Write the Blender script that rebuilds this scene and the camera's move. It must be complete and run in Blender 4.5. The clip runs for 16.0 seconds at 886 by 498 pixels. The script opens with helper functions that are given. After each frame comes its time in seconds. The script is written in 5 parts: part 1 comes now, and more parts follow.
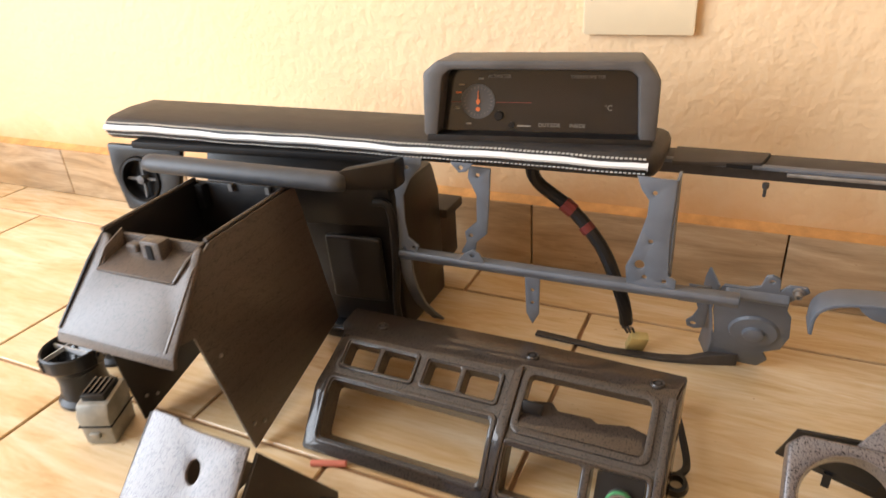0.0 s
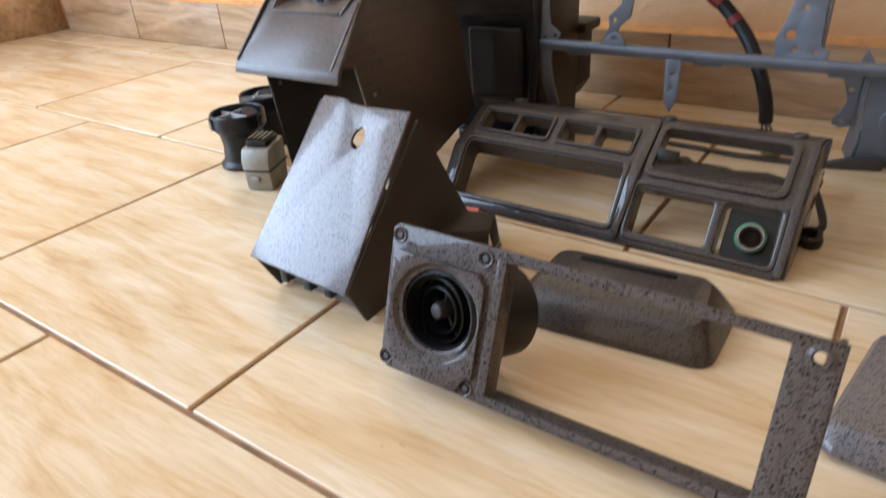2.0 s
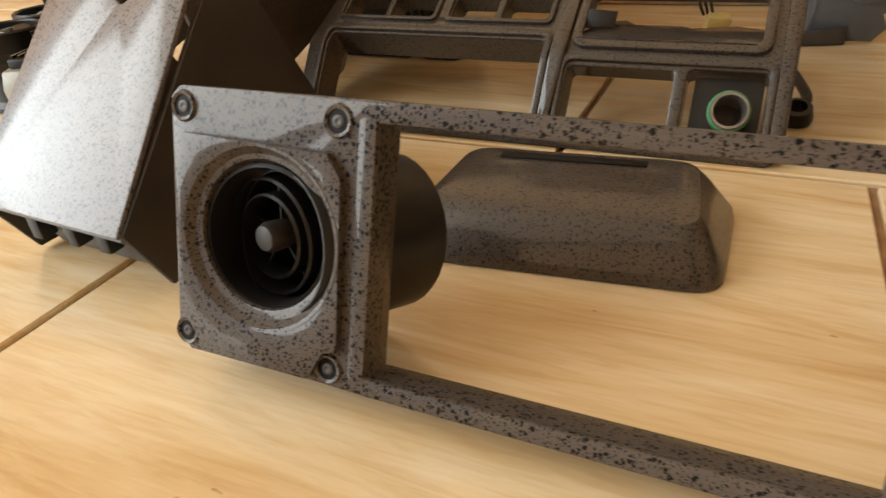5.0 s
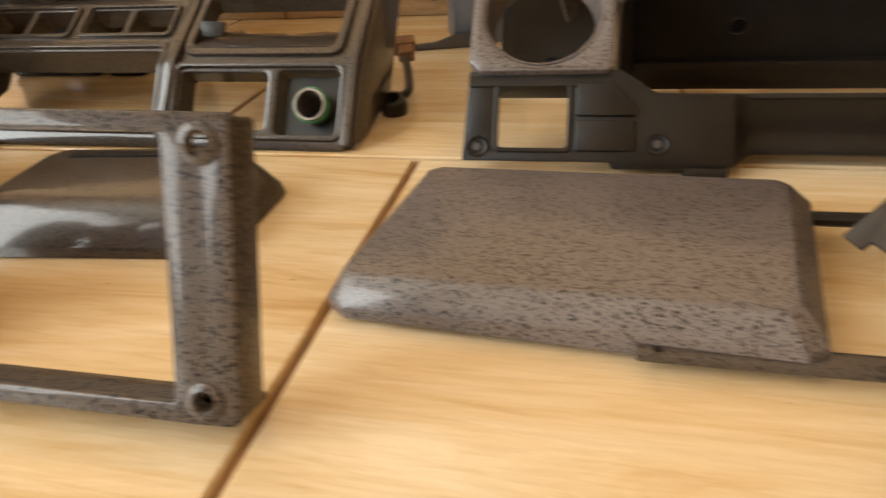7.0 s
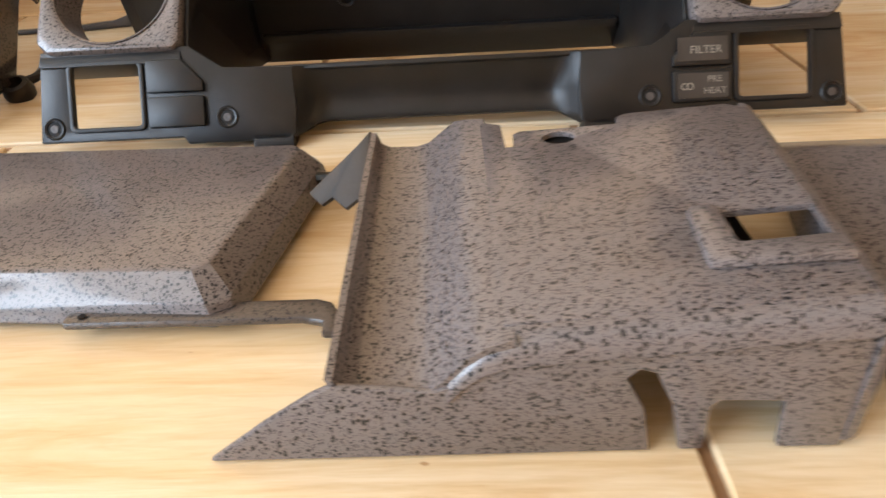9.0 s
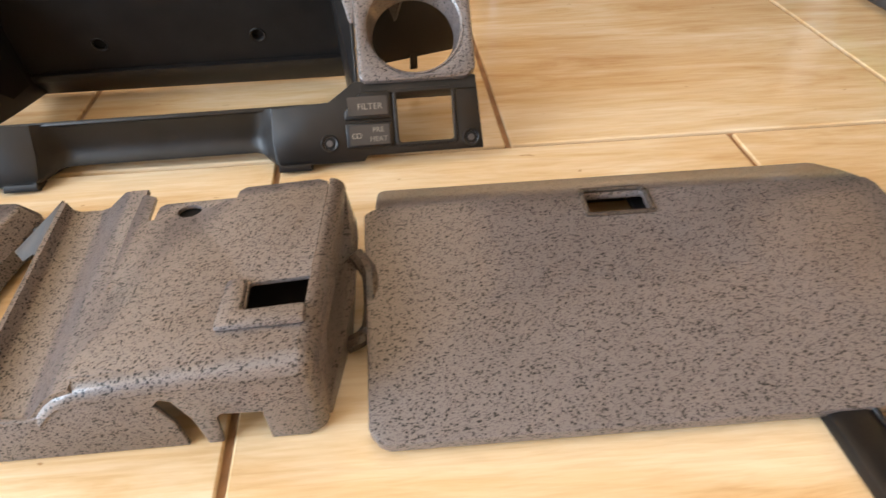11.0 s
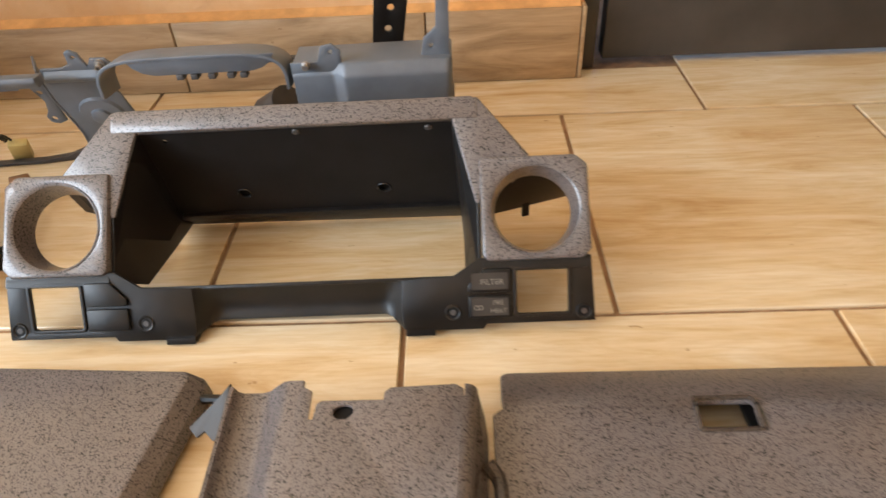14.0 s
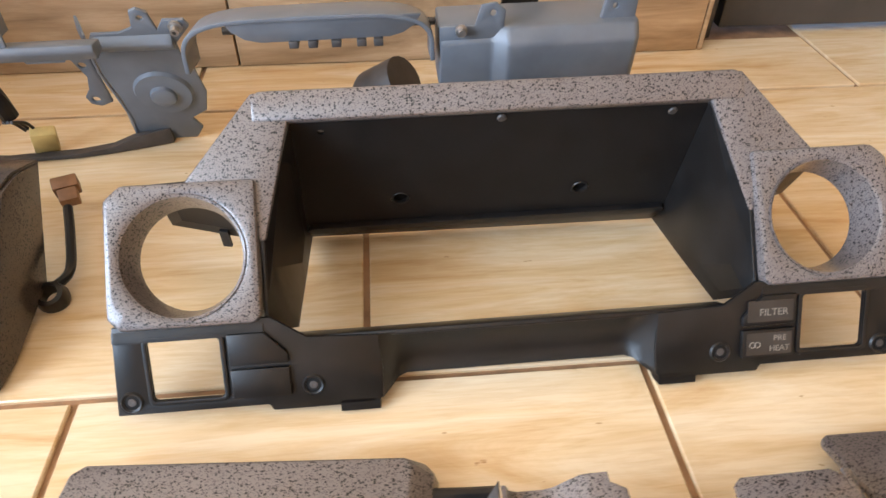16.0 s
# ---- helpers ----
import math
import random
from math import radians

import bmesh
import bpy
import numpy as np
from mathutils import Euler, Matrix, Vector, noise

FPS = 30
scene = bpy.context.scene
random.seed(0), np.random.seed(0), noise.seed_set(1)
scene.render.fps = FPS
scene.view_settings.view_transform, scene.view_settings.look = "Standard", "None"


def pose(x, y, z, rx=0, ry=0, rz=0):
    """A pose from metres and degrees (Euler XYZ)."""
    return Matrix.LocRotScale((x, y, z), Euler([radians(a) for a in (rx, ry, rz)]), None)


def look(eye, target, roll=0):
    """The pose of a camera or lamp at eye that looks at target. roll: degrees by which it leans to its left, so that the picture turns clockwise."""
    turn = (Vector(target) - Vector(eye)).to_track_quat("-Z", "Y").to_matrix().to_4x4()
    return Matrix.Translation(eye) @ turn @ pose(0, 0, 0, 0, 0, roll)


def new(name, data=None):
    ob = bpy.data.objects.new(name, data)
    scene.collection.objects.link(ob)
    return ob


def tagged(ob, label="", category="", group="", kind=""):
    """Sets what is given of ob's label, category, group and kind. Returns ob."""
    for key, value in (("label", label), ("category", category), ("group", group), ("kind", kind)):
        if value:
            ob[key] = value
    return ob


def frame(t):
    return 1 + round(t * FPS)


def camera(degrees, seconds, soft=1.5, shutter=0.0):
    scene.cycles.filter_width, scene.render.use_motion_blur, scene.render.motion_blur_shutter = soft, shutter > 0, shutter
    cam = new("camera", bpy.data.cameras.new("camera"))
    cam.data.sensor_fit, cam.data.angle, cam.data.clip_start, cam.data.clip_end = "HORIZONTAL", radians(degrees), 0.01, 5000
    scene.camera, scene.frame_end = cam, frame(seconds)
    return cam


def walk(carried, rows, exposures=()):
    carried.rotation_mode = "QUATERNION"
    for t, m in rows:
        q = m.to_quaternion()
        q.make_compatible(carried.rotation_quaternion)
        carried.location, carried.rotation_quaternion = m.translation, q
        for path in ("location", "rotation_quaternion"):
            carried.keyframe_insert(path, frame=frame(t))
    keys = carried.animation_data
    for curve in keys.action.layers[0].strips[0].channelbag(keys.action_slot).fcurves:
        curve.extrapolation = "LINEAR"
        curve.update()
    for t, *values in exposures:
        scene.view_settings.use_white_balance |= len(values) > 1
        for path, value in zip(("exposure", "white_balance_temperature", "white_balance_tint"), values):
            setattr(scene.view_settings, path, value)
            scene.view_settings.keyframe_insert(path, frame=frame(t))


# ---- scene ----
cam = camera(67.8, 16.0, soft=1.45, shutter=0.4)
PATH = [
    (0, (-0.483, -0.48, 0.604), (-1.27, 1.115, -0.311), -4.0),
    (0.5, (-0.441, -0.568, 0.583), (-1.324, 0.992, -0.305), -3.6),
    (1, (-0.427, -0.63, 0.539), (-1.394, 0.897, -0.317), -3.3),
    (1.5, (-0.442, -0.657, 0.475), (-1.457, 0.819, -0.412), -3.5),
    (2, (-0.456, -0.656, 0.389), (-1.485, 0.751, -0.592), -3.9),
    (2.5, (-0.508, -0.61, 0.297), (-1.503, 0.77, -0.754), -4.8),
    (3, (-0.578, -0.533, 0.227), (-1.483, 0.901, -0.834), -3.1),
    (3.2, (-0.599, -0.5, 0.214), (-1.468, 0.948, -0.857), -2.9),
    (5.3, (-0.514, -0.496, 0.224), (-1.262, 1.05, -0.8), -5.1),
    (5.5, (-0.496, -0.501, 0.225), (-1.21, 1.065, -0.794), -4.7),
    (6, (-0.448, -0.507, 0.221), (-1.097, 1.098, -0.78), -4.7),
    (6.5, (-0.39, -0.502, 0.224), (-0.958, 1.129, -0.784), -5.1),
    (7, (-0.31, -0.489, 0.211), (-0.734, 1.181, -0.805), -4.3),
    (7.5, (-0.227, -0.478, 0.199), (-0.442, 1.234, -0.813), -3.2),
    (8, (-0.199, -0.474, 0.201), (-0.32, 1.246, -0.812), -3.2),
    (8.5, (-0.162, -0.471, 0.186), (-0.26, 1.241, -0.844), -3.2),
    (9, (-0.091, -0.487, 0.208), (-0.148, 1.179, -0.898), -3.1),
    (9.5, (-0.048, -0.517, 0.255), (-0.091, 1.108, -0.911), -3.6),
    (10, (0.007, -0.543, 0.282), (-0.004, 1.056, -0.919), -3.5),
    (10.2, (0.03, -0.55, 0.289), (0.055, 1.041, -0.923), -3.2),
    (12.3, (0.195, -0.585, 0.44), (0.375, 0.853, -0.938), 0.6),
    (12.5, (0.2, -0.591, 0.454), (0.363, 0.838, -0.936), 0.4),
    (13, (0.183, -0.579, 0.49), (0.273, 0.868, -0.888), -1.3),
    (13.5, (0.137, -0.547, 0.508), (0.164, 0.962, -0.805), -2.3),
    (14, (0.063, -0.493, 0.501), (0.006, 1.051, -0.77), -3.1),
    (14.5, (-0.017, -0.432, 0.472), (-0.074, 1.113, -0.797), -1.5),
    (15, (-0.095, -0.374, 0.448), (-0.075, 1.136, -0.862), -0.4),
    (15.5, (-0.137, -0.346, 0.434), (-0.091, 1.168, -0.873), -0.0),
    (16, (-0.198, -0.329, 0.428), (-0.05, 1.16, -0.899), 0.5),
]
walk(cam, [(t, look(eye, target, roll)) for t, eye, target, roll in PATH],
     exposures=[(0, -0.45, 6350, 12), (1.2, -0.8, 5450, 10), (2, -0.73, 5200, 9), (3, -0.93, 5500, 8), (5.5, -0.74, 7200, 7), (6.5, -0.56, 7400, 7), (7.5, -0.46, 6500, 8), (8.5, -0.18, 5750, 8), (10, 0.1, 5800, 8), (12.5, -0.02, 6150, 8), (13.5, -0.11, 6250, 8), (15, 0.1, 5550, 8), (16, 0.2, 5500, 8)])

# world and light
world = bpy.data.worlds.new("sky")
scene.world = world
world.use_nodes = True
_n = world.node_tree.nodes
_sky = _n.new("ShaderNodeTexSky")
_sky.sky_type, _sky.sun_disc = "NISHITA", False
_sky.sun_elevation, _sky.sun_rotation = radians(50), radians(-70)
world.node_tree.links.new(_sky.outputs[0], _n["Background"].inputs[0])
_n["Background"].inputs[1].default_value = 0.15


def area_lamp(name, m, sx, sy, power, color):
    data = bpy.data.lights.new(name, "AREA")
    data.shape, data.size, data.size_y, data.energy, data.color = "RECTANGLE", sx, sy, power, color
    ob = new(name, data)
    ob.matrix_world = m
    return ob


# daylight through the open side of the porch
area_lamp("daylight_side", look((-3.05, -1.7, 1.35), (0, -0.6, 0.3)), 2.6, 2.2, 270, (0.86, 0.93, 1.0))


# materials
def shader(name, rough=0.5, metal=0.0, color=(0.5, 0.5, 0.5), spec=0.5):
    m = bpy.data.materials.new(name)
    m.use_nodes = True
    b = m.node_tree.nodes["Principled BSDF"]
    b.inputs["Base Color"].default_value = (*color, 1)
    b.inputs["Roughness"].default_value = rough
    b.inputs["Metallic"].default_value = metal
    b.inputs["Specular IOR Level"].default_value = spec
    return m, m.node_tree.nodes, m.node_tree.links, b


def coords(nodes, links, scale=(1, 1, 1), shift=False):
    """Object coordinates, stretched; shift moves them by the object's random number."""
    tc, mp = nodes.new("ShaderNodeTexCoord"), nodes.new("ShaderNodeMapping")
    mp.inputs["Scale"].default_value = scale
    links.new(tc.outputs["Object"], mp.inputs["Vector"])
    if shift:
        oi, mu = nodes.new("ShaderNodeObjectInfo"), nodes.new("ShaderNodeMath")
        mu.operation = "MULTIPLY"
        mu.inputs[1].default_value = 37.0
        links.new(oi.outputs["Random"], mu.inputs[0])
        links.new(mu.outputs[0], mp.inputs["Location"])
    return mp.outputs["Vector"]


def noise_tex(nodes, links, vec, scale, detail=4.0, rough=0.55, distort=0.0):
    t = nodes.new("ShaderNodeTexNoise")
    t.inputs["Scale"].default_value, t.inputs["Detail"].default_value = scale, detail
    t.inputs["Roughness"].default_value, t.inputs["Distortion"].default_value = rough, distort
    links.new(vec, t.inputs["Vector"])
    return t.outputs["Fac"]


def ramp(nodes, links, fac, stops):
    r = nodes.new("ShaderNodeValToRGB")
    el = r.color_ramp.elements
    while len(el) < len(stops):
        el.new(0.5)
    for e, (p, c) in zip(el, stops):
        e.position, e.color = p, (*c, 1)
    links.new(fac, r.inputs[0])
    return r.outputs[0]


def mixed(nodes, links, fac, a, b, mode="MIX"):
    x = nodes.new("ShaderNodeMix")
    x.data_type, x.blend_type = "RGBA", mode
    for sock, v in ((x.inputs[0], fac), (x.inputs[6], a), (x.inputs[7], b)):
        if isinstance(v, (int, float)):
            sock.default_value = v
        elif isinstance(v, tuple):
            sock.default_value = (*v, 1)
        else:
            links.new(v, sock)
    return x.outputs[2]


def bump(nodes, links, b, fac, strength, dist):
    n = nodes.new("ShaderNodeBump")
    n.inputs["Strength"].default_value, n.inputs["Distance"].default_value = strength, dist
    links.new(fac, n.inputs["Height"])
    links.new(n.outputs[0], b.inputs["Normal"])


def wood_tile(name, dark, mid, light, rough):
    """Printed wood grain under glaze: broad honey and cream bands, thin streaks, a few small dark nicks."""
    m, nd, lk, b = shader(name, rough)
    v = coords(nd, lk, (1.5, 9, 9), True)
    v2 = coords(nd, lk, (9, 110, 110), True)
    v3 = coords(nd, lk, (1.6, 3.2, 3.2), True)
    g = noise_tex(nd, lk, v, 2.4, 7, 0.6, 1.4)
    f = noise_tex(nd, lk, v2, 2.2, 4, 0.6, 0.6)
    w = noise_tex(nd, lk, v3, 2.0, 3, 0.5, 0.8)
    k = noise_tex(nd, lk, coords(nd, lk, (30, 75, 75), True), 1.6, 2, 0.5)
    c = ramp(nd, lk, g, [(0.30, dark), (0.47, mid), (0.66, light)])
    c2 = ramp(nd, lk, f, [(0.30, (0.80, 0.71, 0.60)), (0.58, (1, 1, 1))])
    c3 = ramp(nd, lk, w, [(0.36, (0.93, 0.84, 0.71)), (0.62, (1.0, 1.0, 1.0))])
    c4 = ramp(nd, lk, k, [(0.215, (0.45, 0.30, 0.17)), (0.24, (1, 1, 1))])
    out = mixed(nd, lk, 0.5, c, c2, "MULTIPLY")
    out = mixed(nd, lk, 0.85, out, c3, "MULTIPLY")
    out = mixed(nd, lk, 0.6, out, c4, "MULTIPLY")
    lk.new(out, b.inputs["Base Color"])
    r = nd.new("ShaderNodeMapRange")
    r.inputs["To Min"].default_value, r.inputs["To Max"].default_value = rough - 0.05, rough + 0.12
    lk.new(w, r.inputs["Value"])
    lk.new(r.outputs[0], b.inputs["Roughness"])
    bump(nd, lk, b, g, 0.06, 0.002)
    return m


FLOOR = wood_tile("floor_tile_glaze", (0.60, 0.405, 0.205), (0.71, 0.545, 0.335), (0.78, 0.655, 0.47), 0.14)
SKIRT = wood_tile("skirting_tile_glaze", (0.27, 0.175, 0.095), (0.43, 0.30, 0.175), (0.56, 0.41, 0.26), 0.4)


def plain(name, color, rough=0.5, metal=0.0, vary=0.25, scale=40.0, relief=0.15, fine=400.0, depth=0.0006, spec=0.5):
    m, nd, lk, b = shader(name, rough, metal, color)
    b.inputs["Specular IOR Level"].default_value = spec
    v = coords(nd, lk)
    n1, n2 = noise_tex(nd, lk, v, scale, 4), noise_tex(nd, lk, v, fine, 2)
    lo = tuple(c * (1 - vary) for c in color)
    hi = tuple(min(1, c * (1 + vary)) for c in color)
    c = ramp(nd, lk, n1, [(0.3, lo), (0.7, hi)])
    lk.new(c, b.inputs["Base Color"])
    r = nd.new("ShaderNodeMapRange")
    r.inputs["To Min"].default_value, r.inputs["To Max"].default_value = max(0.05, rough - 0.1), min(1, rough + 0.12)
    lk.new(n1, r.inputs["Value"])
    lk.new(r.outputs[0], b.inputs["Roughness"])
    bump(nd, lk, b, n2, relief, depth)
    return m


def speckled(name, base, spot, rough, amount, size=380.0, relief=0.35, coat=0.4, coat_rough=0.14, spec=0.35, grain=900):
    """Sprayed fleck paint: separate dark drops of uneven size on a grey-brown ground, under clear coat."""
    m, nd, lk, b = shader(name, rough)
    v = coords(nd, lk)
    wob = nd.new("ShaderNodeTexNoise")
    wob.inputs["Scale"].default_value, wob.inputs["Detail"].default_value = size * 1.3, 1.0
    lk.new(v, wob.inputs["Vector"])
    shift = nd.new("ShaderNodeVectorMath")
    shift.operation = "MULTIPLY_ADD"
    shift.inputs[1].default_value = (0.9 / size,) * 3
    lk.new(wob.outputs["Color"], shift.inputs[0])
    lk.new(v, shift.inputs[2])
    masks = []
    for scale, most in ((size, amount), (size * 2.1, amount * 0.85)):
        vo = nd.new("ShaderNodeTexVoronoi")
        vo.inputs["Scale"].default_value = scale
        lk.new(shift.outputs[0], vo.inputs["Vector"])
        one = nd.new("ShaderNodeSeparateColor")
        lk.new(vo.outputs["Color"], one.inputs[0])
        lim = nd.new("ShaderNodeMath")
        lim.operation = "MULTIPLY_ADD"
        lim.inputs[1].default_value, lim.inputs[2].default_value = most, -0.06
        lk.new(one.outputs[0], lim.inputs[0])
        dif = nd.new("ShaderNodeMath")
        dif.operation = "SUBTRACT"
        lk.new(lim.outputs[0], dif.inputs[0])
        lk.new(vo.outputs["Distance"], dif.inputs[1])
        rg = nd.new("ShaderNodeMapRange")
        rg.inputs["From Min"].default_value, rg.inputs["From Max"].default_value = -0.04, 0.04
        lk.new(dif.outputs[0], rg.inputs["Value"])
        masks.append(rg.outputs[0])
    mx = nd.new("ShaderNodeMath")
    mx.operation = "MAXIMUM"
    lk.new(masks[0], mx.inputs[0])
    lk.new(masks[1], mx.inputs[1])
    n3 = noise_tex(nd, lk, v, 14, 3, 0.5)
    n4 = noise_tex(nd, lk, v, grain, 2, 0.5)
    ground = ramp(nd, lk, n3, [(0.3, tuple(c * 0.85 for c in base)), (0.7, tuple(c * 1.15 for c in base))])
    fleck = mixed(nd, lk, n4, ground, tuple(min(1, c * 1.4) for c in base))
    lk.new(mixed(nd, lk, mx.outputs[0], fleck, spot), b.inputs["Base Color"])
    bump(nd, lk, b, n4, relief, 0.0005)
    b.inputs["Specular IOR Level"].default_value = spec
    b.inputs["Coat Weight"].default_value, b.inputs["Coat Roughness"].default_value = coat, coat_rough
    return m


FLECK = speckled("fleck_paint", (0.124, 0.105, 0.100), (0.005, 0.0043, 0.0041), 0.36, 0.60, 570, 0.3, 0.55, 0.14)
# same fleck paint, coloured darker and coarser for lid, rims and lugs in shade
FLECK_SHADED = speckled("fleck_paint_shaded", (0.050, 0.038, 0.031), (0.004, 0.0035, 0.0035), 0.36, 0.57, 540, 0.8, 0.6, 0.12, 0.25, 420)
FLECK_FINE = speckled("fleck_paint_fine", (0.074, 0.057, 0.046), (0.006, 0.004, 0.004), 0.42, 0.52, 620, 0.35, 0.35, 0.24)
FLECK_GLOSS = speckled("fleck_paint_lacquered", (0.076, 0.061, 0.052), (0.003, 0.003, 0.003), 0.45, 0.60, 470, 0.10, 0.42, 0.06, 0.12)
FLECK_RADIO = speckled("fleck_paint_brown", (0.048, 0.037, 0.030), (0.003, 0.003, 0.003), 0.42, 0.56, 520, 0.15, 0.75, 0.07, 0.15)
BLACK = plain("black_plastic", (0.009, 0.0078, 0.0074), 0.36, 0, 0.3, 30, 0.3, 900, 0.0004, 0.35)
BLACK_MATT = plain("black_matt_plastic", (0.009, 0.0078, 0.0074), 0.60, 0, 0.3, 40, 0.15, 400, 0.0006, 0.18)
BLACK_GLOSS = plain("black_gloss_plastic", (0.010, 0.010, 0.011), 0.16, 0, 0.2, 30, 0.02)
BROWN = plain("dusty_dark_plastic", (0.028, 0.021, 0.016), 0.55, 0, 0.35, 25, 0.3)
GREY = plain("grey_blue_enamel", (0.125, 0.137, 0.158), 0.42, 0.1, 0.18, 18, 0.1)
STEEL = plain("dull_steel", (0.30, 0.28, 0.26), 0.4, 0.8, 0.25, 60)
DARK_STEEL = plain("dark_steel", (0.07, 0.062, 0.058), 0.5, 0.4, 0.3, 30)
POD = plain("pod_grey_plastic", (0.085, 0.078, 0.074), 0.5, 0, 0.2, 20, 0.3, 1200, 0.0004)
LEATHER = plain("black_leatherette", (0.022, 0.019, 0.018), 0.48, 0, 0.3, 60, 0.5, 700, 0.001)
HANDLE = plain("dark_grey_vinyl", (0.045, 0.047, 0.052), 0.5, 0, 0.2, 40, 0.4, 800)
WHITE = plain("white_leatherette", (0.78, 0.77, 0.75), 0.5, 0, 0.06, 50, 0.4, 700)
THREAD = plain("pale_thread", (0.50, 0.48, 0.44), 0.8)
WALL = plain("ochre_wall_paint", (0.81, 0.58, 0.345), 0.75, 0, 0.05, 3, 0.6, 48, 0.006)


def splashed(m, reach):
    """Orange soil splashed up the foot of a wall, with an uneven upper edge."""
    nd, lk = m.node_tree.nodes, m.node_tree.links
    b = nd["Principled BSDF"]
    old = b.inputs["Base Color"].links[0].from_socket
    v = coords(nd, lk)
    sep = nd.new("ShaderNodeSeparateXYZ")
    lk.new(v, sep.inputs[0])
    n = noise_tex(nd, lk, v, 9, 5, 0.6)
    h = nd.new("ShaderNodeMath")
    h.operation = "MULTIPLY_ADD"
    h.inputs[1].default_value = -reach * 1.6
    lk.new(n, h.inputs[0])
    lk.new(sep.outputs["Z"], h.inputs[2])
    r = nd.new("ShaderNodeMapRange")
    r.inputs["From Min"].default_value, r.inputs["From Max"].default_value = 0.10 - reach * 0.5, 0.10 + reach * 0.5
    r.inputs["To Min"].default_value, r.inputs["To Max"].default_value = 0.75, 0.0
    lk.new(h.outputs[0], r.inputs["Value"])
    lk.new(mixed(nd, lk, r.outputs[0], old, (0.70, 0.36, 0.13)), b.inputs["Base Color"])


splashed(WALL, 0.075)
CEIL = plain("white_ceiling_paint", (0.78, 0.74, 0.66), 0.8, 0, 0.05, 3)
GROUT = plain("brown_grout", (0.30, 0.17, 0.085), 0.9, 0, 0.35, 30, 0.5, 500, 0.001)
CREAM = plain("cream_plastic", (0.78, 0.62, 0.40), 0.45, 0, 0.05, 10, 0.05)
DOOR = plain("dark_door_paint", (0.050, 0.042, 0.036), 0.45, 0, 0.3, 9, 0.2)
DUST = plain("orange_dust", (0.62, 0.32, 0.11), 0.9, 0, 0.2, 30)
GREEN = plain("green_plastic_ring", (0.10, 0.36, 0.16), 0.3, 0, 0.2)
NEON = plain("bright_green_paint", (0.22, 0.85, 0.02), 0.4, 0, 0.1)
LIGHTGREY = plain("light_grey_plastic", (0.46, 0.47, 0.48), 0.45, 0, 0.1)
YELLOWED = plain("yellowed_nylon", (0.55, 0.42, 0.16), 0.45, 0, 0.2)
RED = plain("red_tape", (0.16, 0.02, 0.014), 0.5, 0, 0.2)
PINK = plain("pink_chalk", (0.75, 0.24, 0.17), 0.85, 0, 0.1)
GREYBOX = plain("grey_cast_box", (0.27, 0.25, 0.205), 0.45, 0.3, 0.25, 40)
COPPERY = plain("brown_bronze_plastic", (0.20, 0.10, 0.045), 0.45, 0.2, 0.3, 60)
PRINT = plain("pale_print", (0.21, 0.185, 0.15), 0.6)
ORANGE = plain("orange_print", (0.70, 0.18, 0.05), 0.6)
EDGEGREY = plain("dull_grey_edging", (0.27, 0.265, 0.26), 0.5, 0, 0.15)
TRIMGREY = plain("dark_olive_grey_plastic", (0.030, 0.028, 0.025), 0.6, 0, 0.25, 12, 0.3, 500, 0.0006, 0.3)
GROUND = plain("pale_yard_soil", (0.42, 0.30, 0.19), 0.95, 0, 0.3, 2)


# mesh helpers
def axes(origin, right, up):
    r = Vector(right).normalized()
    u = (Vector(up) - r * r.dot(Vector(up))).normalized()
    n = r.cross(u)
    m = Matrix((r, u, n)).transposed().to_4x4()
    m.translation = origin
    return m


def rrect(x0, y0, x1, y1, r=0.004, n=4):
    pts = []
    for cx, cy, a in ((x1 - r, y0 + r, -90), (x1 - r, y1 - r, 0), (x0 + r, y1 - r, 90), (x0 + r, y0 + r, 180)):
        for i in range(n + 1):
            t = radians(a + 90 * i / n)
            pts.append((cx + r * math.cos(t), cy + r * math.sin(t)))
    return pts


def circle(cx, cy, r, n=24, ry=None):
    return [(cx + r * math.cos(2 * math.pi * i / n), cy + (ry or r) * math.sin(2 * math.pi * i / n)) for i in range(n)]


def soften(bm, width, segments=2, angle=35):
    if width <= 0:
        return bm
    bm.normal_update()
    es = [e for e in bm.edges if len(e.link_faces) == 2 and e.calc_face_angle(0) > radians(angle)]
    bmesh.ops.bevel(bm, geom=es, offset=width, segments=segments, profile=0.5, affect="EDGES", clamp_overlap=True)
    return bm


def plate(outer, holes=(), thick=0.003, m=Matrix(), bevel=0.0):
    """A plate in the plane of m, its front at w = 0, with holes through it."""
    bm = bmesh.new()
    edges = []
    for loop in (outer, *holes):
        vs = [bm.verts.new((x, y, 0)) for x, y in loop]
        edges += [bm.edges.new((vs[i], vs[(i + 1) % len(vs)])) for i in range(len(vs))]
    bmesh.ops.triangle_fill(bm, use_beauty=True, use_dissolve=False, edges=edges)
    bm.normal_update()
    if sum(f.normal.z for f in bm.faces) < 0:
        bmesh.ops.reverse_faces(bm, faces=bm.faces[:])
    front = bm.faces[:]
    back = bmesh.ops.extrude_face_region(bm, geom=front)
    moved = [v for v in back["geom"] if isinstance(v, bmesh.types.BMVert)]
    bmesh.ops.translate(bm, vec=(0, 0, thick), verts=moved)
    bmesh.ops.translate(bm, vec=(0, 0, -thick), verts=bm.verts)
    bmesh.ops.recalc_face_normals(bm, faces=bm.faces)
    soften(bm, bevel)
    bm.transform(m)
    return bm


